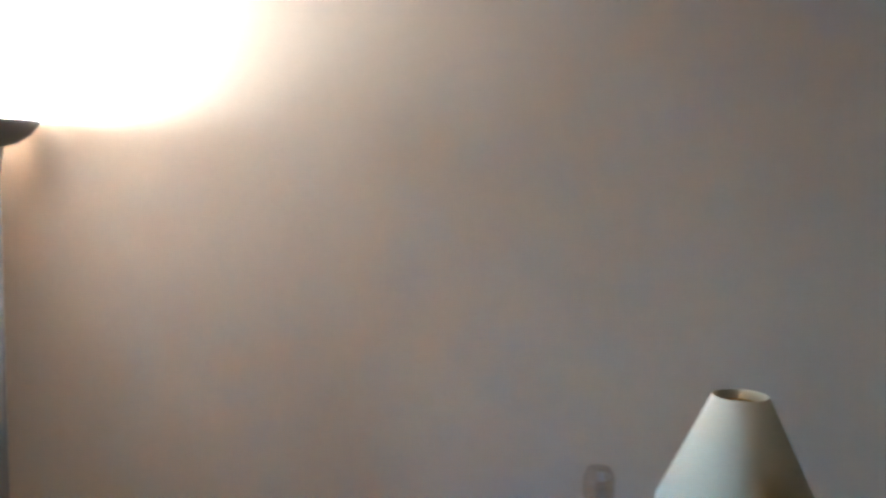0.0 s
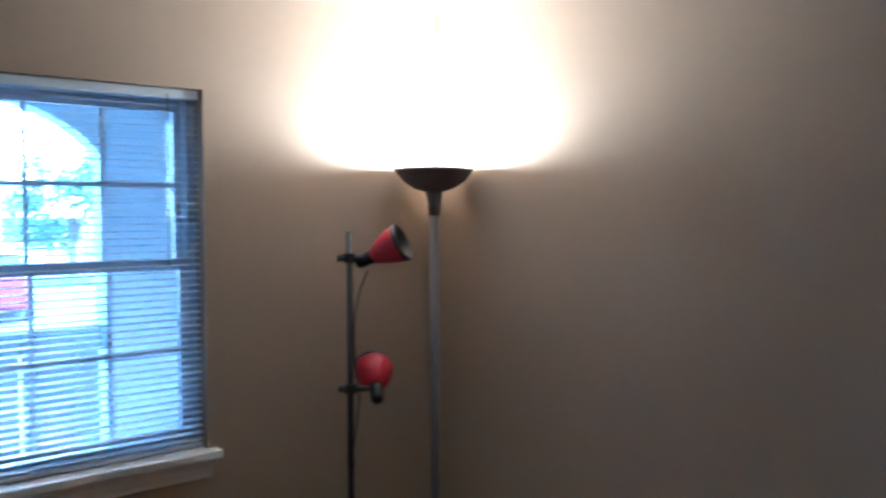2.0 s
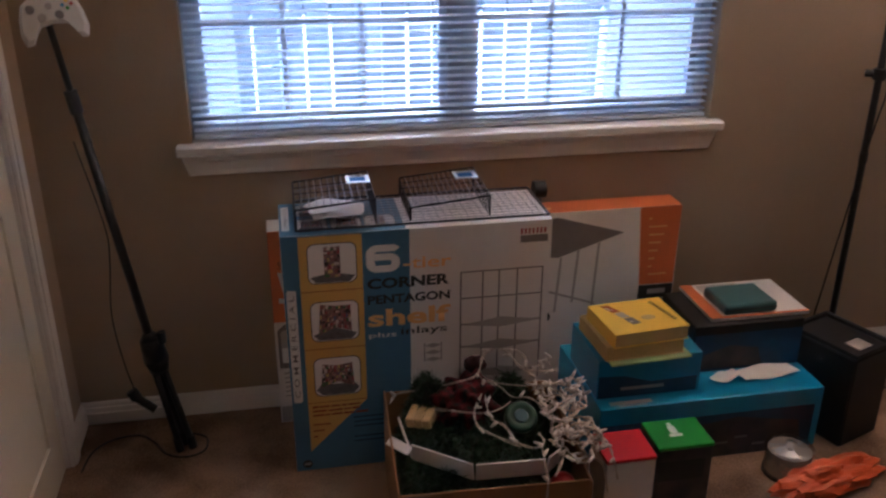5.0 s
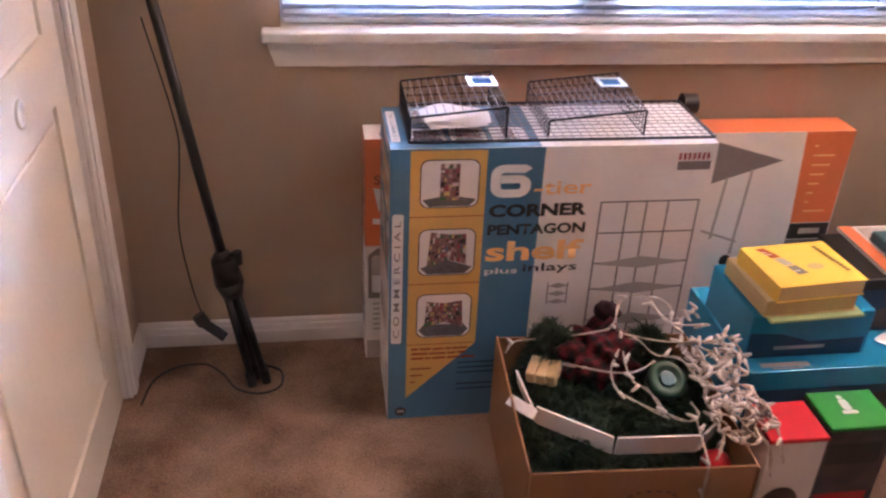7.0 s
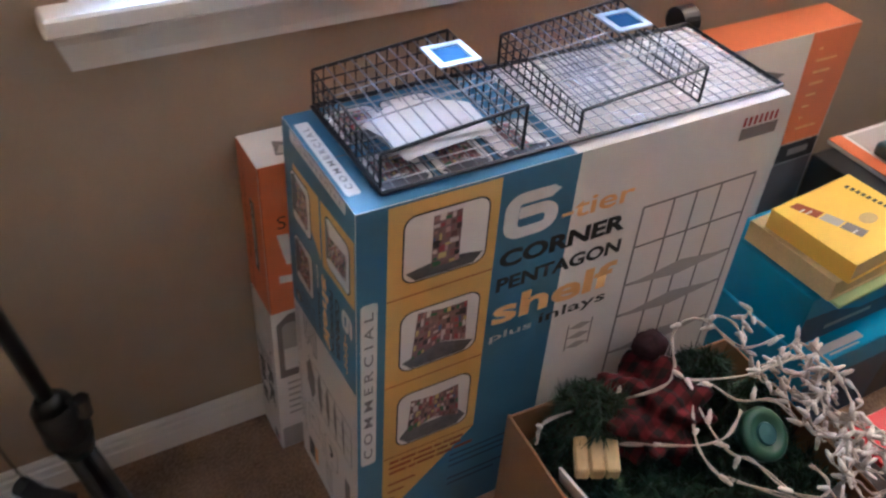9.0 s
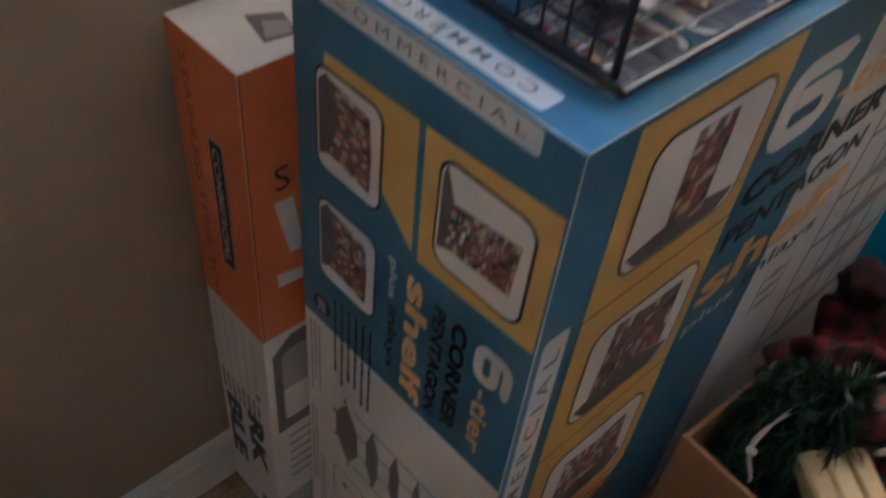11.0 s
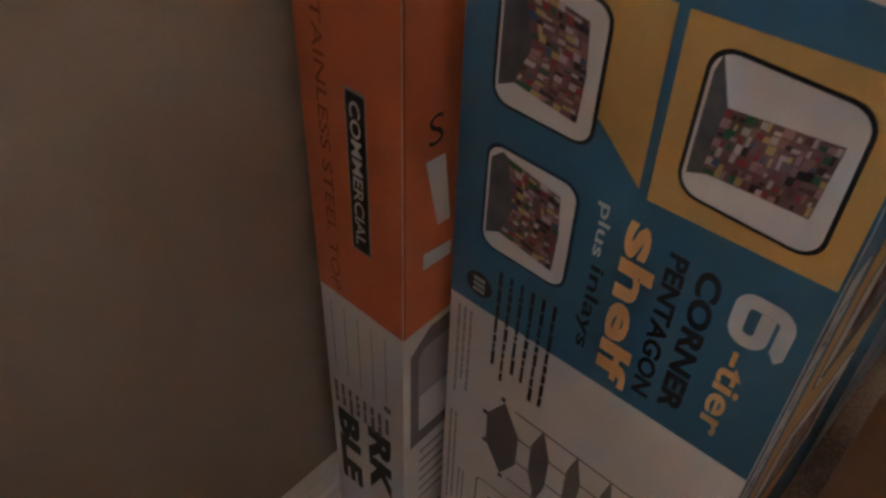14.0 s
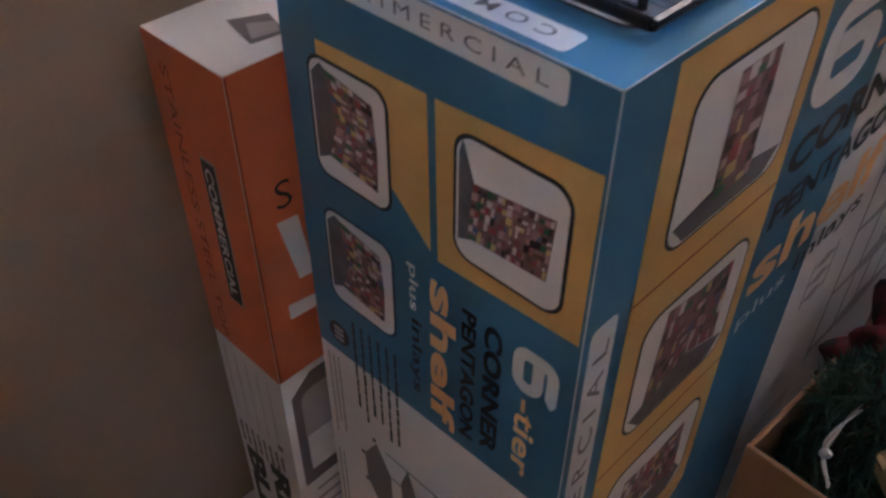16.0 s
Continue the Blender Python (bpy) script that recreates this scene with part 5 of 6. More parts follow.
garland = thing("green_garland", "tangled green artificial pine garland heaped in the carton", "garland", kind="stuff")
garland.matrix_basis = CRATE
rnd = random.Random(9)
# The core sheet under the needles is coloured as the shade in their gaps.
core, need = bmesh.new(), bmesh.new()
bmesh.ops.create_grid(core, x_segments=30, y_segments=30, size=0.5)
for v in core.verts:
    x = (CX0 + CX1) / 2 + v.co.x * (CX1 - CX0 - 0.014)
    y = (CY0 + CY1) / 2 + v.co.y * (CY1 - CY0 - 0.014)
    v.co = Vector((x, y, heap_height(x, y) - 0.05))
part("heap_shade", core, M_HEAPSHADE, garland, "", True)
stems = bmesh.new()
for s in range(230):
    x, y = rnd.uniform(CX0 + 0.03, CX1 - 0.03), rnd.uniform(CY0 + 0.03, CY1 - 0.03)
    if s > 170:
        x, y = rnd.uniform(-1.97, -1.60), rnd.uniform(-0.50, -0.415)
    elif y < -0.74 and rnd.random() < 0.5:
        y += 0.2
    a = rnd.uniform(0, 6.28)
    pts = []
    for k in range(9):
        pts.append(Vector((x, y, heap_height(x, y) - 0.012 + rnd.uniform(-0.03, 0.02))))
        a += rnd.uniform(-0.5, 0.5)
        x = min(CX1 - 0.025, max(CX0 + 0.025, x + 0.02 * math.cos(a)))
        y = min(CY1 - 0.025, max(CY0 + 0.025, y + 0.02 * math.sin(a)))
    tube(stems, pts, 0.0012, 4)
    for p, q in zip(pts, pts[1:]):
        dd = q - p
        for k in range(22):
            o = p + dd * rnd.random()
            r = Vector((rnd.gauss(0, 1), rnd.gauss(0, 1), rnd.gauss(0.25, 0.8))).normalized()
            tip = o + (r * 0.9 + dd.normalized() * 0.5) * rnd.uniform(0.015, 0.034)
            sd = r.cross(dd).normalized() * 0.0021
            need.faces.new([need.verts.new(o - sd), need.verts.new(o + sd), need.verts.new(tip)])
part("stems", stems, M_STEM, garland)
part("needles", need, M_NEEDLE, garland)
cloth = bmesh.new()
bmesh.ops.create_icosphere(cloth, subdivisions=5, radius=1.0)
for v in cloth.verts:
    fold = 0.10 * math.sin(9 * v.co.x + 5 * v.co.z + 4 * noise.noise(v.co * 1.5))
    w = 1 + 0.42 * noise.noise(v.co * 1.9) + 0.18 * noise.noise(v.co * 4.5) + fold
    v.co = Vector((v.co.x * 0.082 * w, v.co.y * 0.085 * w - 0.25 * v.co.z * 0.08, max(-0.05, v.co.z * 0.072 * w)))
scarf = tagged(part("plaid_scarf", cloth, M_PLAID, None, "", True), "crumpled red and black plaid flannel scarf on the garland", "scarf")
scarf.matrix_basis = CRATE @ pose(-1.81, -0.472, 0.288, 0, 0, 20)
bm = bmesh.new()
bmesh.ops.create_icosphere(bm, subdivisions=3, radius=0.03, matrix=Matrix.Diagonal((1, 0.85, 0.8, 1)))
for v in bm.verts:
    v.co += v.co.normalized() * 0.008 * noise.noise(v.co * 90)
pompom = tagged(part("dark_pompom", bm, M_PLUM, None, "", True), "dark plum woolly pompom on the plaid scarf", "pompom")
pompom.matrix_basis = CRATE @ pose(-1.768, -0.405, 0.36)
tray = thing("white_tray", "broken white card tray rim lying on the garland", "tray")
tray.matrix_basis = CRATE
tp = [(-1.982, -0.50), (-1.967, -0.635), (-1.825, -0.738), (-1.648, -0.738), (-1.605, -0.70)]
for i, (a, b) in enumerate(zip(tp, tp[1:])):
    va, vb = Vector((*a, 0)), Vector((*b, 0))
    dv = (vb - va).normalized() * 0.002
    nv = Vector((-dv.y, dv.x, 0)).normalized()
    bm = bmesh.new()
    za, zb = 0.232, 0.283 - (0.012 if i == 0 else 0.0)
    vs = []
    for q in (va + dv, vb - dv):
        for off, z in ((-0.002, za), (0.003, za), (0.011, zb), (0.006, zb)):
            vs.append(bm.verts.new(q - nv * off + Vector((0, 0, z))))
    for i2 in range(4):
        j = (i2 + 1) % 4
        bm.faces.new((vs[i2], vs[j], vs[4 + j], vs[4 + i2]))
    bm.faces.new(vs[:4][::-1])
    bm.faces.new(vs[4:])
    bmesh.ops.recalc_face_normals(bm, faces=bm.faces)
    part("tray_side", bm, M_PAPER, tray)
bm = bmesh.new()
box(bm, (-0.034, -0.013, -0.0015), (0.034, 0.013, 0.0015), 0.0006, pose(-2.0, -0.632, 0.274, 24, 8, -40))
part("torn_flap", bm, M_PAPER, tray, "torn white card flap")
blk = thing("wood_block", "small pale pine block with sawn grooves on the garland", "wood block")
blk.matrix_basis = CRATE
bm = bmesh.new()
for k in range(3):
    box(bm, (-0.034 + 0.0235 * k, -0.03, -0.016), (-0.012 + 0.0235 * k, 0.03, 0.016), 0.003, pose(-1.93, -0.512, 0.274, 12, -6, -28))
part("block", bm, M_PALEWOOD, blk)
lid = thing("green_jar_lid", "round dark green plastic jar lid among the lights", "lid")
lid.matrix_basis = CRATE @ pose(-1.682, -0.603, 0.312, 32, 4, 0)
part("lid_body", lathe(bmesh.new(), [(0.0, -0.012), (0.042, -0.012), (0.044, 0.004), (0.037, 0.011), (0.028, 0.011), (0.024, 0.007), (0.0, 0.007)], 32), M_GREENLID, lid, "", True)
part("lid_button", lathe(bmesh.new(), [(0.019, 0.0075), (0.017, 0.011), (0.0, 0.012)], 24), M_TEAL, lid)
for label, x, y, z in (("glossy red ball ornament half buried in the carton", -1.69, -0.785, 0.172), ("small red ball ornament beside the white tray", -1.602, -0.745, 0.2)):
    bm = bmesh.new()
    bmesh.ops.create_uvsphere(bm, u_segments=20, v_segments=12, radius=0.032)
    bauble = tagged(part("red_bauble", bm, M_REDCARD, None, "", True), label, "ornament", "red ball ornaments")
    bauble.matrix_basis = CRATE @ pose(x, y, z)
lights = thing("string_lights", "tangled white string lights heaped over the carton", "string lights")
lights.matrix_basis = CRATE
rnd = random.Random(17)
loop = [(-2.01, -0.461, 0.288), (-1.985, -0.44, 0.305), (-1.909, -0.449, 0.318), (-1.824, -0.491, 0.362), (-1.775, -0.475, 0.368), (-1.752, -0.43, 0.395), (-1.72, -0.42, 0.412), (-1.685, -0.435, 0.408), (-1.646, -0.483, 0.378), (-1.555, -0.485, 0.372)]
strands = [loop,
           [(-1.69, -0.44, 0.405), (-1.665, -0.43, 0.41), (-1.64, -0.45, 0.40), (-1.64, -0.48, 0.38)],
           [(-1.775, -0.475, 0.368), (-1.75, -0.495, 0.358), (-1.658, -0.516, 0.35), (-1.591, -0.52, 0.352), (-1.538, -0.523, 0.357)],
           [(-1.761, -0.512, 0.35), (-1.724, -0.502, 0.348), (-1.694, -0.546, 0.338), (-1.647, -0.573, 0.345), (-1.612, -0.607, 0.314)],
           [(-1.895, -0.52, 0.30), (-1.843, -0.556, 0.312), (-1.791, -0.586, 0.322), (-1.746, -0.589, 0.327), (-1.698, -0.561, 0.332)],
           [(-1.761, -0.512, 0.347), (-1.765, -0.573, 0.327), (-1.758, -0.613, 0.317), (-1.732, -0.637, 0.312), (-1.712, -0.701, 0.306), (-1.673, -0.725, 0.302), (-1.646, -0.709, 0.306), (-1.653, -0.676, 0.31)],
           [(-1.767, -0.522, 0.342), (-1.799, -0.577, 0.325), (-1.80, -0.625, 0.312), (-1.778, -0.652, 0.307), (-1.71, -0.716, 0.304)],
           [(-1.654, -0.72, 0.303), (-1.661, -0.77, 0.302), (-1.667, -0.83, 0.292), (-1.669, -0.843, 0.284), (-1.671, -0.848, 0.22), (-1.668, -0.85, 0.14)],
           [(-1.608, -0.755, 0.302), (-1.626, -0.795, 0.30), (-1.648, -0.828, 0.292)],
           [(-1.56, -0.62, 0.32), (-1.532, -0.649, 0.315), (-1.505, -0.675, 0.30), (-1.481, -0.707, 0.285), (-1.478, -0.75, 0.268), (-1.47, -0.77, 0.22)],
           [(-1.60, -0.68, 0.315), (-1.572, -0.72, 0.31), (-1.55, -0.765, 0.295), (-1.515, -0.775, 0.275), (-1.50, -0.785, 0.2)]]
for s in range(20):
    w = (s / 19) ** 0.8
    c = Vector((-1.565, -0.48, 0.352)).lerp(Vector((-1.552, -0.75, 0.308)), w)
    p = c + Vector((rnd.uniform(-0.05, 0.04), rnd.uniform(-0.04, 0.04), rnd.uniform(-0.02, 0.02)))
    a = rnd.uniform(0, 6.28)
    line = [p.copy()]
    for k in range(11):
        a += rnd.gauss(0, 0.8)
        p = p + Vector((0.024 * math.cos(a), 0.028 * math.sin(a), rnd.uniform(-0.011, 0.011)))
        if (p - c).length > 0.075:
            p += (c - p) * 0.28
            a += 0.7
        p.x = min(p.x, -1.505)
        p.z = min(0.375 - 0.18 * max(0.0, -0.5 - p.y), max(0.293, p.z))
        line.append(p.copy())
    strands.append(line)
sites = []
for line in strands:
    path = smooth_path(line, 5)
    for off in (0.0, 1.0):
        bm = bmesh.new()
        tw = [q + Vector((math.cos(i * 0.9 + off * 3.14), math.sin(i * 0.9 + off * 3.14), math.sin(i * 0.6 + off * 3.14))) * 0.0017 for i, q in enumerate(path)]
        tube(bm, tw, 0.0016, 5)
        part("cord", bm, M_LIGHTWIRE, lights, "", True)
    for i in range(4, len(path) - 1, 8):
        sites.append(path[i])
bm = bmesh.new()
lathe(bm, [(0.0, 0.0), (0.0042, 0.0), (0.0046, 0.012), (0.0034, 0.013), (0.0034, 0.02), (0.0, 0.025)], 8)
bulb_mesh = finish("bulb", bm, M_BULB, True)
for p in sites:
    q = Vector((rnd.gauss(0, 1), rnd.gauss(0, 1), rnd.gauss(0.1, 0.6))).normalized().to_track_quat("Z", "Y")
    ob = new("bulb", bulb_mesh)
    ob.parent = lights
    ob.matrix_basis = Matrix.LocRotScale(p, q, (1.0, 1.0, 1.0))


# ---- stacked boxes and books beside the carton ----
def carton(name, label, a, b, body, category="box", bevel=0.003):
    t = thing(name, label, category)
    part("box_body", boxed(a, b, bevel, 2), body, t)
    return t


LB = ((-1.455, -0.515, FZ + 0.001), (-0.768, -0.135, 0.225))
lower = carton("blue_appliance_box", "long glossy blue box with dark pictures, lying on the carpet", *LB, M_CYAN)
LF = face_frame((LB[0][0], LB[0][1], 0), (1, 0, 0), (0, 0, 1))
LT = face_frame((LB[0][0], LB[0][1], LB[1][2]), (1, 0, 0), (0, 1, 0))
printed(lower, "picture_panel", LF, [rect(0.002, 0.004, 0.665, 0.17)], M_NAVY, 0.0006)
printed(lower, "picture_panel", LF, [[(0.24, 0.02), (0.64, 0.02), (0.62, 0.12), (0.42, 0.155), (0.25, 0.13)]], M_DARKPIC, 0.001)
bars(lower, "logo_bar", LT, [(0.035, 0.016, 0.16, 0.034)], M_PALEINK, 0.0006)
bars(lower, "small_print", LT, [(0.06, 0.008, 0.14, 0.0125)], M_PALEINK, 0.0006)
bars(lower, "small_print", LF, [(0.3 + 0.06 * k, 0.05 + 0.015 * (k % 3), 0.34 + 0.06 * k, 0.058 + 0.015 * (k % 3)) for k in range(5)], M_GREYINK, 0.0014)
Z1 = LB[1][2] + 0.001
upper = carton("blue_book_box", "glossy blue box carrying the yellow phone books", (-1.45, -0.462, Z1), (-1.14, -0.225, Z1 + 0.125), M_CYAN)
UF = face_frame((-1.45, -0.462, Z1), (1, 0, 0), (0, 0, 1))
printed(upper, "shade_panel", UF, [[(0.002, 0.002), (0.3, 0.002), (0.3, 0.05), (0.16, 0.045), (0.08, 0.07), (0.002, 0.075)]], M_NAVY, 0.0006)
bars(upper, "small_print", UF, [(0.07, 0.024, 0.2, 0.034)], M_PALEINK, 0.001)
Z2 = Z1 + 0.125 + 0.001
blackbox = carton("black_game_box", "black and blue printed box under the magazine", (-1.125, -0.375, Z1), (-0.775, -0.14, Z1 + 0.155), M_BLACKPLASTIC)
BF = face_frame((-1.125, -0.375, Z1), (1, 0, 0), (0, 0, 1))
printed(blackbox, "picture_panel", BF, [rect(0.004, 0.004, 0.349, 0.125)], M_NAVY, 0.0006)
printed(blackbox, "picture_panel", BF, [[(0.02, 0.01), (0.23, 0.01), (0.21, 0.07), (0.12, 0.085), (0.04, 0.06)]], M_DARKPIC, 0.001)
Z3 = Z1 + 0.155 + 0.001


def book(name, label, cx, cy, z, w, d, h, rz, cover):
    """Two covers, a spine and the page block between them."""
    t = thing(name, label, "book", at=(cx, cy, z), rz=rz)
    part("back_cover", boxed((-w / 2, -d / 2, 0), (w / 2, d / 2, 0.0015)), cover, t)
    part("page_block", boxed((-w / 2 + 0.003, -d / 2 + 0.003, 0.0017), (w / 2 - 0.003, d / 2 - 0.003, h - 0.0018), 0.001), M_PAGES, t)
    part("front_cover", boxed((-w / 2, -d / 2, h - 0.0015), (w / 2, d / 2, h), 0.0004), cover, t)
    part("spine", boxed((-w / 2 - 0.0015, -d / 2, 0), (-w / 2 - 0.0001, d / 2, h)), cover, t)
    return t


pad_green = thing("green_pad", "pale green card pad under the phone books", "pad", at=(-1.315, -0.385, Z2), rz=3)
part("pad_sheet", boxed((-0.118, -0.108, 0), (0.124, 0.1, 0.007), 0.001), M_GREENPAPER, pad_green)
book("phone_book", "thick yellow-paged phone book under another one", -1.325, -0.375, Z2 + 0.008, 0.236, 0.2, 0.044, 3, M_PAGES)
yb = book("phone_book", "bright yellow phone book on top of the stack", -1.316, -0.39, Z2 + 0.053, 0.226, 0.185, 0.042, 5, M_YBOOK)
YT = face_frame((-0.113, -0.0925, 0.042), (1, 0, 0), (0, 1, 0))
printed(yb, "red_print", YT, [[(0.03, 0.172), (0.055, 0.172), (0.075, 0.127), (0.048, 0.124)]], M_ORANGEDARK, 0.0006)
printed(yb, "grey_print", YT, [[(0.05, 0.121), (0.077, 0.123), (0.088, 0.09), (0.062, 0.087)]], M_PALEINK, 0.0006)
printed(yb, "dark_print", YT, [[(0.063, 0.084), (0.09, 0.087), (0.102, 0.05), (0.074, 0.045)]], M_GREYINK, 0.0006)
bars(yb, "small_print", YT, [(0.034, 0.15, 0.05, 0.153), (0.04, 0.14, 0.058, 0.143), (0.07, 0.06, 0.085, 0.063)], M_PAPER, 0.001)
bars(yb, "title_bar", YT, [(0.178 + 0.002 * k, 0.155 - 0.011 * k, 0.19 + 0.002 * k, 0.162 - 0.011 * k) for k in range(11)], M_INK, 0.0006)
printed(yb, "round_print", YT, [[(0.135 + 0.022 * math.cos(a / 8 * math.pi), 0.075 + 0.014 * math.sin(a / 8 * math.pi)) for a in range(16)]], M_PAGES, 0.0006)
mag = thing("magazine", "white magazine with an orange edge on the black box", "magazine", at=(-0.915, -0.24, Z3), rz=0)
part("page_block", boxed((-0.15, -0.115, 0), (0.165, 0.115, 0.010), 0.001), M_PAPER, mag)
part("cover_edge", boxed((-0.15, -0.115, 0.0102), (-0.112, 0.115, 0.0115)), M_ORANGE, mag, "orange cover edge")
part("cover_edge", boxed((-0.112, -0.115, 0.0102), (0.165, -0.106, 0.0115)), M_ORANGE, mag, "orange cover edge")
part("cover_picture", boxed((-0.10, 0.04, 0.0102), (0.03, 0.105, 0.011)), M_PALEINK, mag)
case = thing("small_case", "dark teal zipped case lying on the magazine", "case", at=(-0.935, -0.275, Z3 + 0.012), rz=2)
part("case_body", boxed((-0.088, -0.07, 0), (0.082, 0.07, 0.032), 0.008, 3), M_TEAL, case)
part("zip", boxed((-0.0885, -0.0705, 0.0145), (0.0825, -0.0702, 0.0175)), M_INK, case)
leaf = thing("loose_papers", "crumpled white papers on the blue box", "paper")
for i, (x, y, w, dd, a) in enumerate(((-0.90, -0.415, 0.19, 0.07, 6), (-1.03, -0.42, 0.10, 0.045, 22))):
    bm = bmesh.new()
    bmesh.ops.create_grid(bm, x_segments=12, y_segments=5, size=0.5)
    for v in bm.verts:
        v.co = Vector((v.co.x * w, v.co.y * dd, 0.006 + 0.005 * math.sin(7 * v.co.x + 3 * v.co.y + i)))
    bmesh.ops.transform(bm, matrix=pose(x, y, LB[1][2] + 0.003 + 0.002 * i, 0, 0, a), verts=bm.verts)
    part("sheet", bm, M_PAPER, leaf, "", True)
bin_ob = thing("black_speaker_box", "black speaker cabinet with a recessed top tray", "speaker", at=(-0.665, -0.405, FZ), rz=21)
bm = bmesh.new()
box(bm, (-0.088, -0.118, 0.001), (0.088, 0.118, 0.3), 0.006)
part("cabinet", bm, M_BLACKPLASTIC, bin_ob)
bm = bmesh.new()
for a, b in (((-0.088, -0.118), (0.088, -0.104)), ((-0.088, 0.104), (0.088, 0.118)), ((-0.088, -0.104), (-0.074, 0.104)), ((0.074, -0.104), (0.088, 0.104))):
    box(bm, (*a, 0.3005), (*b, 0.314), 0.002)
part("top_rim", bm, M_BLACKPLASTIC, bin_ob)
part("top_plate", boxed((-0.03, -0.085, 0.301), (0.03, -0.035, 0.304)), M_PALEINK, bin_ob, "grey label plate")


def gift_box(name, label, a, b, lid_mat, front, figure):
    t = thing(name, label, "gift box", "gift boxes by the carton")
    part("box_body", boxed((a[0] + 0.002, a[1] + 0.002, FZ + 0.001), (b[0] - 0.002, b[1] - 0.002, b[2] - 0.012), 0.002), front, t)
    part("lid", boxed((a[0], a[1], b[2] - 0.0118), b, 0.002), lid_mat, t)
    m = face_frame((a[0], a[1], 0), (1, 0, 0), (0, 0, 1))
    mt = face_frame((a[0], a[1], b[2]), (1, 0, 0), (0, 1, 0))
    if figure:
        printed(t, "printed_figure", mt, [rounded(0.058, 0.055, 0.078, 0.09, 0.006), rounded(0.062, 0.091, 0.074, 0.104, 0.004), rect(0.05, 0.043, 0.086, 0.054)], M_WHITEINK, 0.0006)
        printed(t, "picture_band", m, [rect(0.004, 0.02, 0.13, 0.075)], M_REDCARD, 0.003)
        printed(t, "picture_band", m, [rect(0.004, 0.16, 0.13, 0.22)], M_INK, 0.003)
    else:
        printed(t, "picture_band", m, [[(0.055 + 0.045 * math.cos(k * 0.3927), 0.07 + 0.05 * math.sin(k * 0.3927)) for k in range(16)]], M_DARKPIC, 0.003)
    return t


gift_box("red_gift_box", "upright white gift box with a bright red lid", (-1.535, -0.772, 0.001), (-1.4, -0.65, 0.252), M_REDCARD, M_PAPER, False)
gift_box("green_gift_box", "upright dark gift box with a bright green lid", (-1.392, -0.758, 0.001), (-1.238, -0.638, 0.262), M_GREENCARD, M_DARKPIC, True)
disc = thing("disc_spindle", "clear spindle case of blank discs on the carpet", "disc spindle", at=(-0.92, -0.62, FZ))
part("base", lathe(bmesh.new(), [(0.0, 0.001), (0.068, 0.001), (0.068, 0.01), (0.0, 0.01)], 36), M_BLACKPLASTIC, disc)
part("disc_stack", lathe(bmesh.new(), [(0.008, 0.011), (0.06, 0.011), (0.06, 0.078), (0.008, 0.078)], 36), M_DISC, disc, "pale stack of discs")
part("cover", lathe(bmesh.new(), [(0.066, 0.011), (0.066, 0.088), (0.06, 0.094), (0.016, 0.094), (0.014, 0.104), (0.0, 0.105)], 36), M_CLEAR, disc, "clear plastic cover", True)
bag = bmesh.new()
bmesh.ops.create_icosphere(bag, subdivisions=4, radius=1.0)
for v in bag.verts:
    w = 1 + 0.35 * noise.noise(v.co * 2.3) + 0.16 * noise.noise(v.co * 6)
    v.co = Vector((v.co.x * 0.17 * w, v.co.y * 0.058 * w, max(0.0, 0.028 + v.co.z * 0.04 * w)))
bmesh.ops.transform(bag, matrix=pose(-0.84, -0.7, FZ + 0.001, 0, 0, 12), verts=bag.verts)
tagged(part("orange_bag", bag, M_ORANGECLOTH), "crumpled orange plastic bag on the carpet", "bag")

# ---- outside ----
tagged(part("ground", boxed((-150, 0.162, -0.9), (150, 300, -0.72)), M_ASPHALT), "pale dry asphalt lot outside the window", "ground", kind="structure")
tagged(part("porch_floor", boxed((-4.2, 0.17, -0.719), (0.8, 2.05, -0.06)), M_KERB), "concrete porch slab", "porch", kind="structure")
tagged(part("porch_roof", boxed((-4.2, 0.17, 2.55), (0.8, 2.2, 2.65)), M_PORCH), "painted porch ceiling", "porch roof", kind="structure")
bm = bmesh.new()
ac, aw = -1.53, 0.93
arch = [(ac - aw * math.cos(radians(9 * k)), 1.1 + 1.15 * math.sin(radians(9 * k))) for k in range(10)] + [(ac + aw * math.cos(radians(90 - 9 * k)), 1.85 + 0.4 * math.sin(radians(90 - 9 * k))) for k in range(11)]
for xa, xb in ((-4.2, ac - aw), (ac + aw, 0.8)):
    box(bm, (xa, 1.86, -0.06), (xb, 2.04, 2.549))
for (xa, za), (xb, zb) in zip(arch, arch[1:]):
    q = [bm.verts.new(p) for p in ((xa, 1.86, za), (xb, 1.86, zb), (xb, 1.86, 2.549), (xa, 1.86, 2.549), (xa, 2.04, za), (xb, 2.04, zb), (xb, 2.04, 2.549), (xa, 2.04, 2.549))]
    for fc in ((0, 1, 2, 3), (7, 6, 5, 4), (0, 4, 5, 1), (3, 2, 6, 7)):
        bm.faces.new([q[i] for i in fc])
tagged(part("porch_wall", bm, M_PORCHPALE), "pale painted porch wall with a wide arched opening", "porch wall", kind="structure")
end_wall = tagged(part("porch_end_wall", boxed((0.25, 0.17, -0.059), (0.35, 1.859, 2.549)), M_PORCHPALE), "pale siding wall at the end of the porch", "porch wall", kind="structure")
for y in (0.45, 0.95, 1.2, 1.62):
    part("batten", boxed((0.21, y, -0.055), (0.249, y + 0.07, 2.545), 0.004), M_SIDING, end_wall, "white vertical batten")
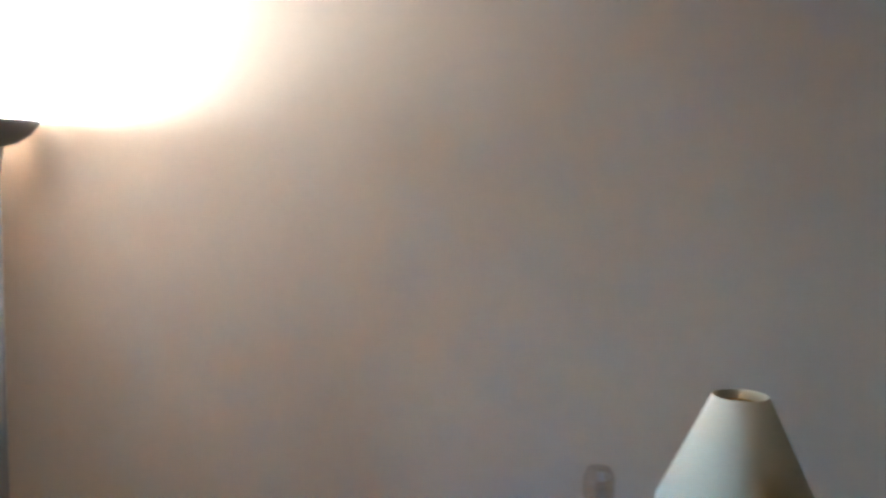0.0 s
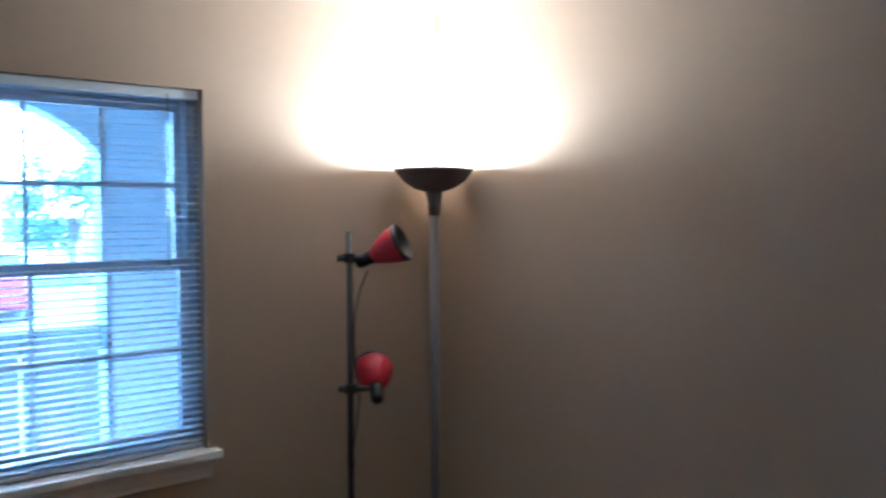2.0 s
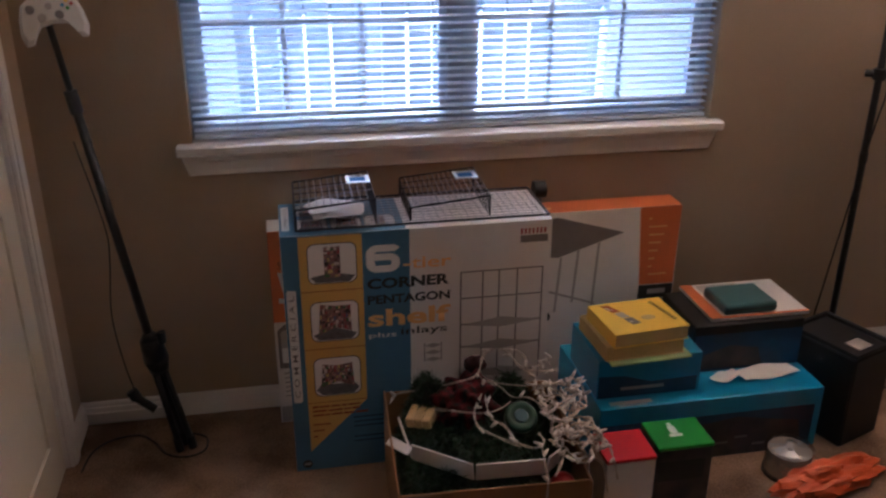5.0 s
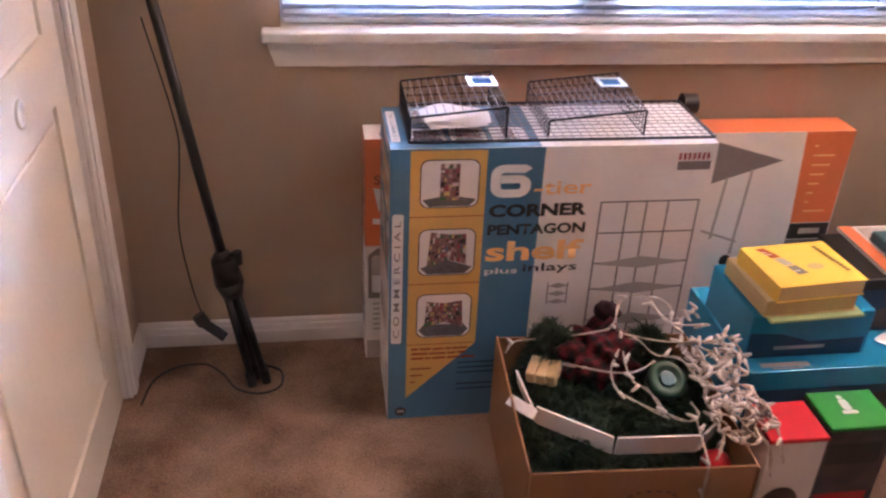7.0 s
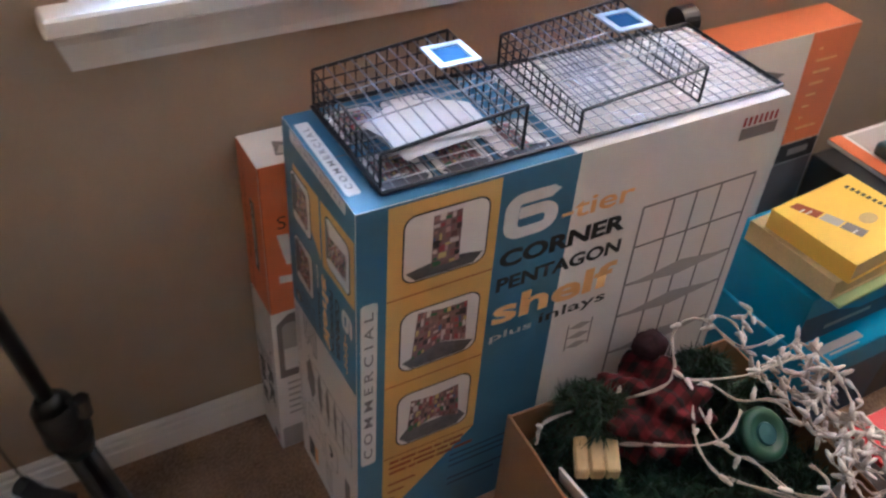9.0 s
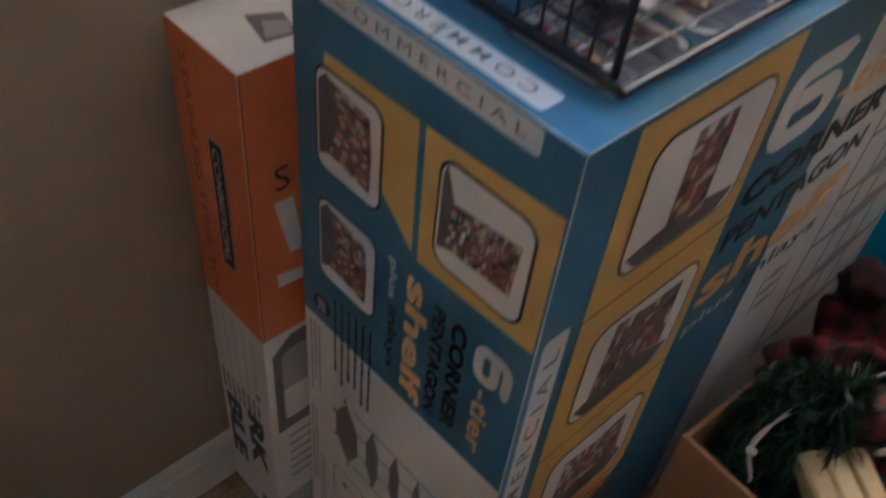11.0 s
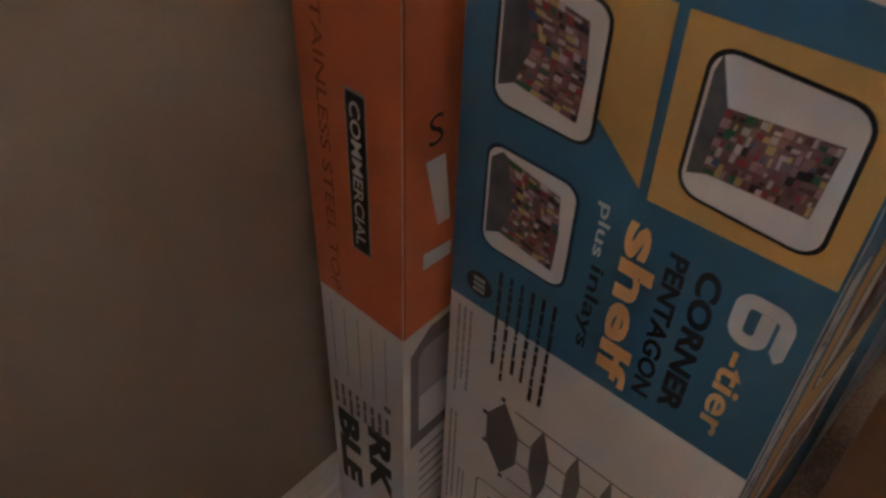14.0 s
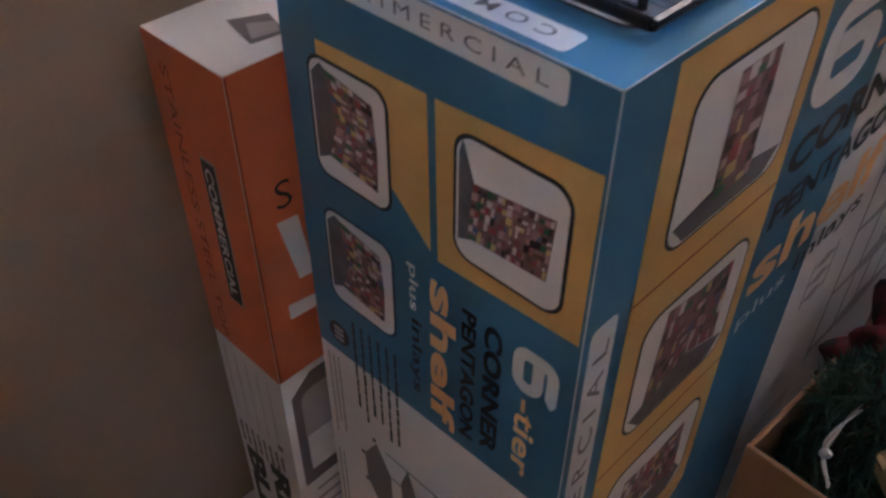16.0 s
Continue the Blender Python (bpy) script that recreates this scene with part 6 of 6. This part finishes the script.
# Out of view: added to keep sky light off the room's east wall.
tagged(part("porch_end_wall", boxed((-4.2, 0.17, -0.059), (-4.1, 1.859, 2.549)), M_PORCH), "unseen wall added at the far porch end to block sky light", "porch wall", kind="structure")
fence = thing("porch_fence", "weathered grey board fence across the porch arch", "fence")
board_meshes = {}
GAPS = (0.008, 0.009, 0.002, 0.010, 0.010, 0.001, 0.004, 0.015, 0.006, 0.004, 0.015, 0.012, 0.012, 0.001, 0.001, 0.001)
for k, gap in enumerate(GAPS):
    xa = -2.615 + 0.125 * k + (GAPS[k - 1] if k else 0.0) / 2
    xb = -2.615 + 0.125 * (k + 1) - gap / 2
    if xb > -0.605:
        xb = -0.605
    w = round(xb - xa, 4)
    if w not in board_meshes:
        board_meshes[w] = finish("board", boxed((0, 1.90, -0.055), (w, 1.925, 1.06), 0.004), M_FENCE)
    ob = new("board", board_meshes[w])
    ob.parent = fence
    ob.location.x = xa - 0.015
part("rail", boxed((-2.53, 1.926, 0.96), (-0.61, 1.965, 1.085), 0.004), M_FENCE, fence)
part("rail", boxed((-2.53, 1.926, 0.30), (-0.61, 1.965, 0.39), 0.004), M_FENCE, fence)
tagged(part("kerb", boxed((-40, 24, -0.719), (40, 24.25, -0.58), 0.02), M_KERB), "concrete kerb along the lot", "kerb", kind="structure")
tagged(part("lawn", boxed((-40, 24.26, -0.719), (40, 28.5, -0.59)), M_GRASS), "mown grass strip behind the kerb", "lawn", kind="structure")


def car(name, label, x, y, rz, paint):
    """A saloon: lofted body, glass house, wheels with rims, lights and a number plate."""
    t = thing(name, label, "car", "parked cars", at=(x, y, -0.72), rz=rz)
    secs = [(-2.2, 0.45, 0.85, 0.74), (-2.05, 0.3, 0.98, 0.86), (-1.2, 0.22, 1.0, 0.89), (0.9, 0.22, 0.98, 0.89), (1.9, 0.25, 0.88, 0.84), (2.2, 0.4, 0.7, 0.68)]
    bm = bmesh.new()
    rings = []
    for yy, z0, z1, hw in secs:
        rings.append([bm.verts.new((sx * hw * k, yy, z)) for sx, k, z in ((-1, 0.92, z0), (-1, 1, (z0 + z1) / 2), (-1, 0.9, z1), (1, 0.9, z1), (1, 1, (z0 + z1) / 2), (1, 0.92, z0))])
    for a, b in zip(rings, rings[1:]):
        for i in range(6):
            bm.faces.new((a[i], a[(i + 1) % 6], b[(i + 1) % 6], b[i]))
    bm.faces.new(rings[0])
    bm.faces.new(rings[-1][::-1])
    bmesh.ops.recalc_face_normals(bm, faces=bm.faces)
    part("body", bm, paint, t)
    bm = bmesh.new()
    lo = [bm.verts.new(p) for p in ((-0.78, -1.75, 0.97), (0.78, -1.75, 0.97), (0.78, 1.0, 0.95), (-0.78, 1.0, 0.95))]
    hi = [bm.verts.new(p) for p in ((-0.6, -1.15, 1.42), (0.6, -1.15, 1.42), (0.6, 0.3, 1.42), (-0.6, 0.3, 1.42))]
    for i in range(4):
        bm.faces.new((lo[i], lo[(i + 1) % 4], hi[(i + 1) % 4], hi[i]))
    part("windows", bm, M_DARKGLASS, t)
    part("roof", boxed((-0.62, -1.2, 1.415), (0.62, 0.33, 1.46), 0.02), paint, t)
    for sx in (-1, 1):
        for yy in (-1.35, 1.35):
            w = part("wheel", rod(bmesh.new(), (sx * 0.7, yy, 0.32), (sx * 0.9, yy, 0.32), 0.32, n=20), M_TYRE, t)
            part("rim", rod(bmesh.new(), (sx * 0.9, yy, 0.32), (sx * 0.91, yy, 0.32), 0.2, n=16), M_RIM, w)
        part("tail_light", boxed((sx * 0.5 - 0.13, -2.16, 0.68), (sx * 0.5 + 0.13, -2.06, 0.82), 0.01), M_LAMPRED, t)
    part("bumper", boxed((-0.74, -2.26, 0.36), (0.74, -2.12, 0.54), 0.03), paint, t)
    part("number_plate", boxed((-0.17, -2.24, 0.58), (0.17, -2.13, 0.7)), M_PAPER, t)
    return t


car("parked_car", "white saloon car parked in the lot", -2.0, 20.5, 2, M_CARWHITE)
car("parked_car", "dark red saloon car parked in the lot", 3.15, 19.4, -16, M_CARRED)


def house(name, label, x, y, w, d, h, wallm, rz=0):
    t = thing(name, label, "house", at=(x, y, -0.72), rz=rz)
    part("wall", boxed((-w / 2, 0, 0.001), (w / 2, d, h)), wallm, t)
    bm = bmesh.new()
    e = 0.4
    pts = [(-w / 2 - e, -e, h), (w / 2 + e, -e, h), (0, -e, h + w * 0.28), (-w / 2 - e, d + e, h), (w / 2 + e, d + e, h), (0, d + e, h + w * 0.28)]
    v = [bm.verts.new(p) for p in pts]
    for fc in ((0, 1, 2), (5, 4, 3), (0, 2, 5, 3), (1, 4, 5, 2), (0, 3, 4, 1)):
        bm.faces.new([v[i] for i in fc])
    part("roof", bm, M_ROOF, t)
    for wx in (-w * 0.28, w * 0.28):
        for wz in ((0.9, 2.2), (3.4, 4.6)) if h > 4.5 else ((0.9, 2.2),):
            fr = part("window", boxed((wx - 0.65, -0.06, wz[0]), (wx + 0.65, 0.02, wz[1])), M_TRIM, t)
            part("pane", boxed((wx - 0.55, -0.075, wz[0] + 0.1), (wx + 0.55, -0.062, wz[1] - 0.1)), M_DARKGLASS, fr)
    part("door", boxed((-0.5, -0.05, 0.001), (0.5, 0.02, 2.1)), M_TRIM, t)
    return t


ah = house("apartment_house", "two-storey white apartment house with a brick bay", -3.6, 31, 7.6, 9, 6.4, M_SIDING)
part("brick_bay", boxed((2.2, -0.5, 0.001), (3.3, -0.08, 6.3)), M_BRICK, ah)
house("apartment_house", "narrow two-storey white house across the lot", 2.3, 33, 3.8, 9, 5.4, M_SIDING)
house("gabled_house", "low white house with a pale gable roof across the lot", 7.4, 39, 5.6, 9, 2.8, M_SIDING)
house("apartment_house", "two-storey white apartment house far behind the lot", 22, 42, 12, 9, 5.4, M_SIDING)


def tree(label, x, y, h, seed):
    rnd = random.Random(seed)
    t = thing("tree", label, "tree", at=(x, y, -0.72))
    tr = bmesh.new()
    rod(tr, (0, 0, 0), (0, 0, h * 0.4), 0.14, 0.08, 10)
    leaves = bmesh.new()
    for k in range(10):
        a = k * 2.4
        e = Vector((math.cos(a) * h * rnd.uniform(0.15, 0.3), math.sin(a) * h * rnd.uniform(0.15, 0.3), h * rnd.uniform(0.25, 0.8)))
        rod(tr, (0, 0, h * rnd.uniform(0.12, 0.35)), e, 0.06, 0.02, 6)
        for i in range(300):
            p = e + Vector((rnd.gauss(0, 1), rnd.gauss(0, 1), rnd.gauss(0, 0.8))) * h * 0.075
            u = Vector((rnd.gauss(0, 1), rnd.gauss(0, 1), rnd.gauss(0, 1))).normalized() * 0.13
            v = u.orthogonal().normalized() * 0.08
            leaves.faces.new([leaves.verts.new(p - u), leaves.verts.new(p + v), leaves.verts.new(p + u), leaves.verts.new(p - v)])
    part("trunk", tr, M_BARK, t)
    part("crown", leaves, M_LEAF, t)


tree("leafy green tree beside the lot", 8.3, 29.5, 5.2, 1)
tree("leafy green tree by the brick house", 11.5, 29, 6.5, 2)
tree("tall leafy tree between the houses", -12.0, 44, 8.0, 3)
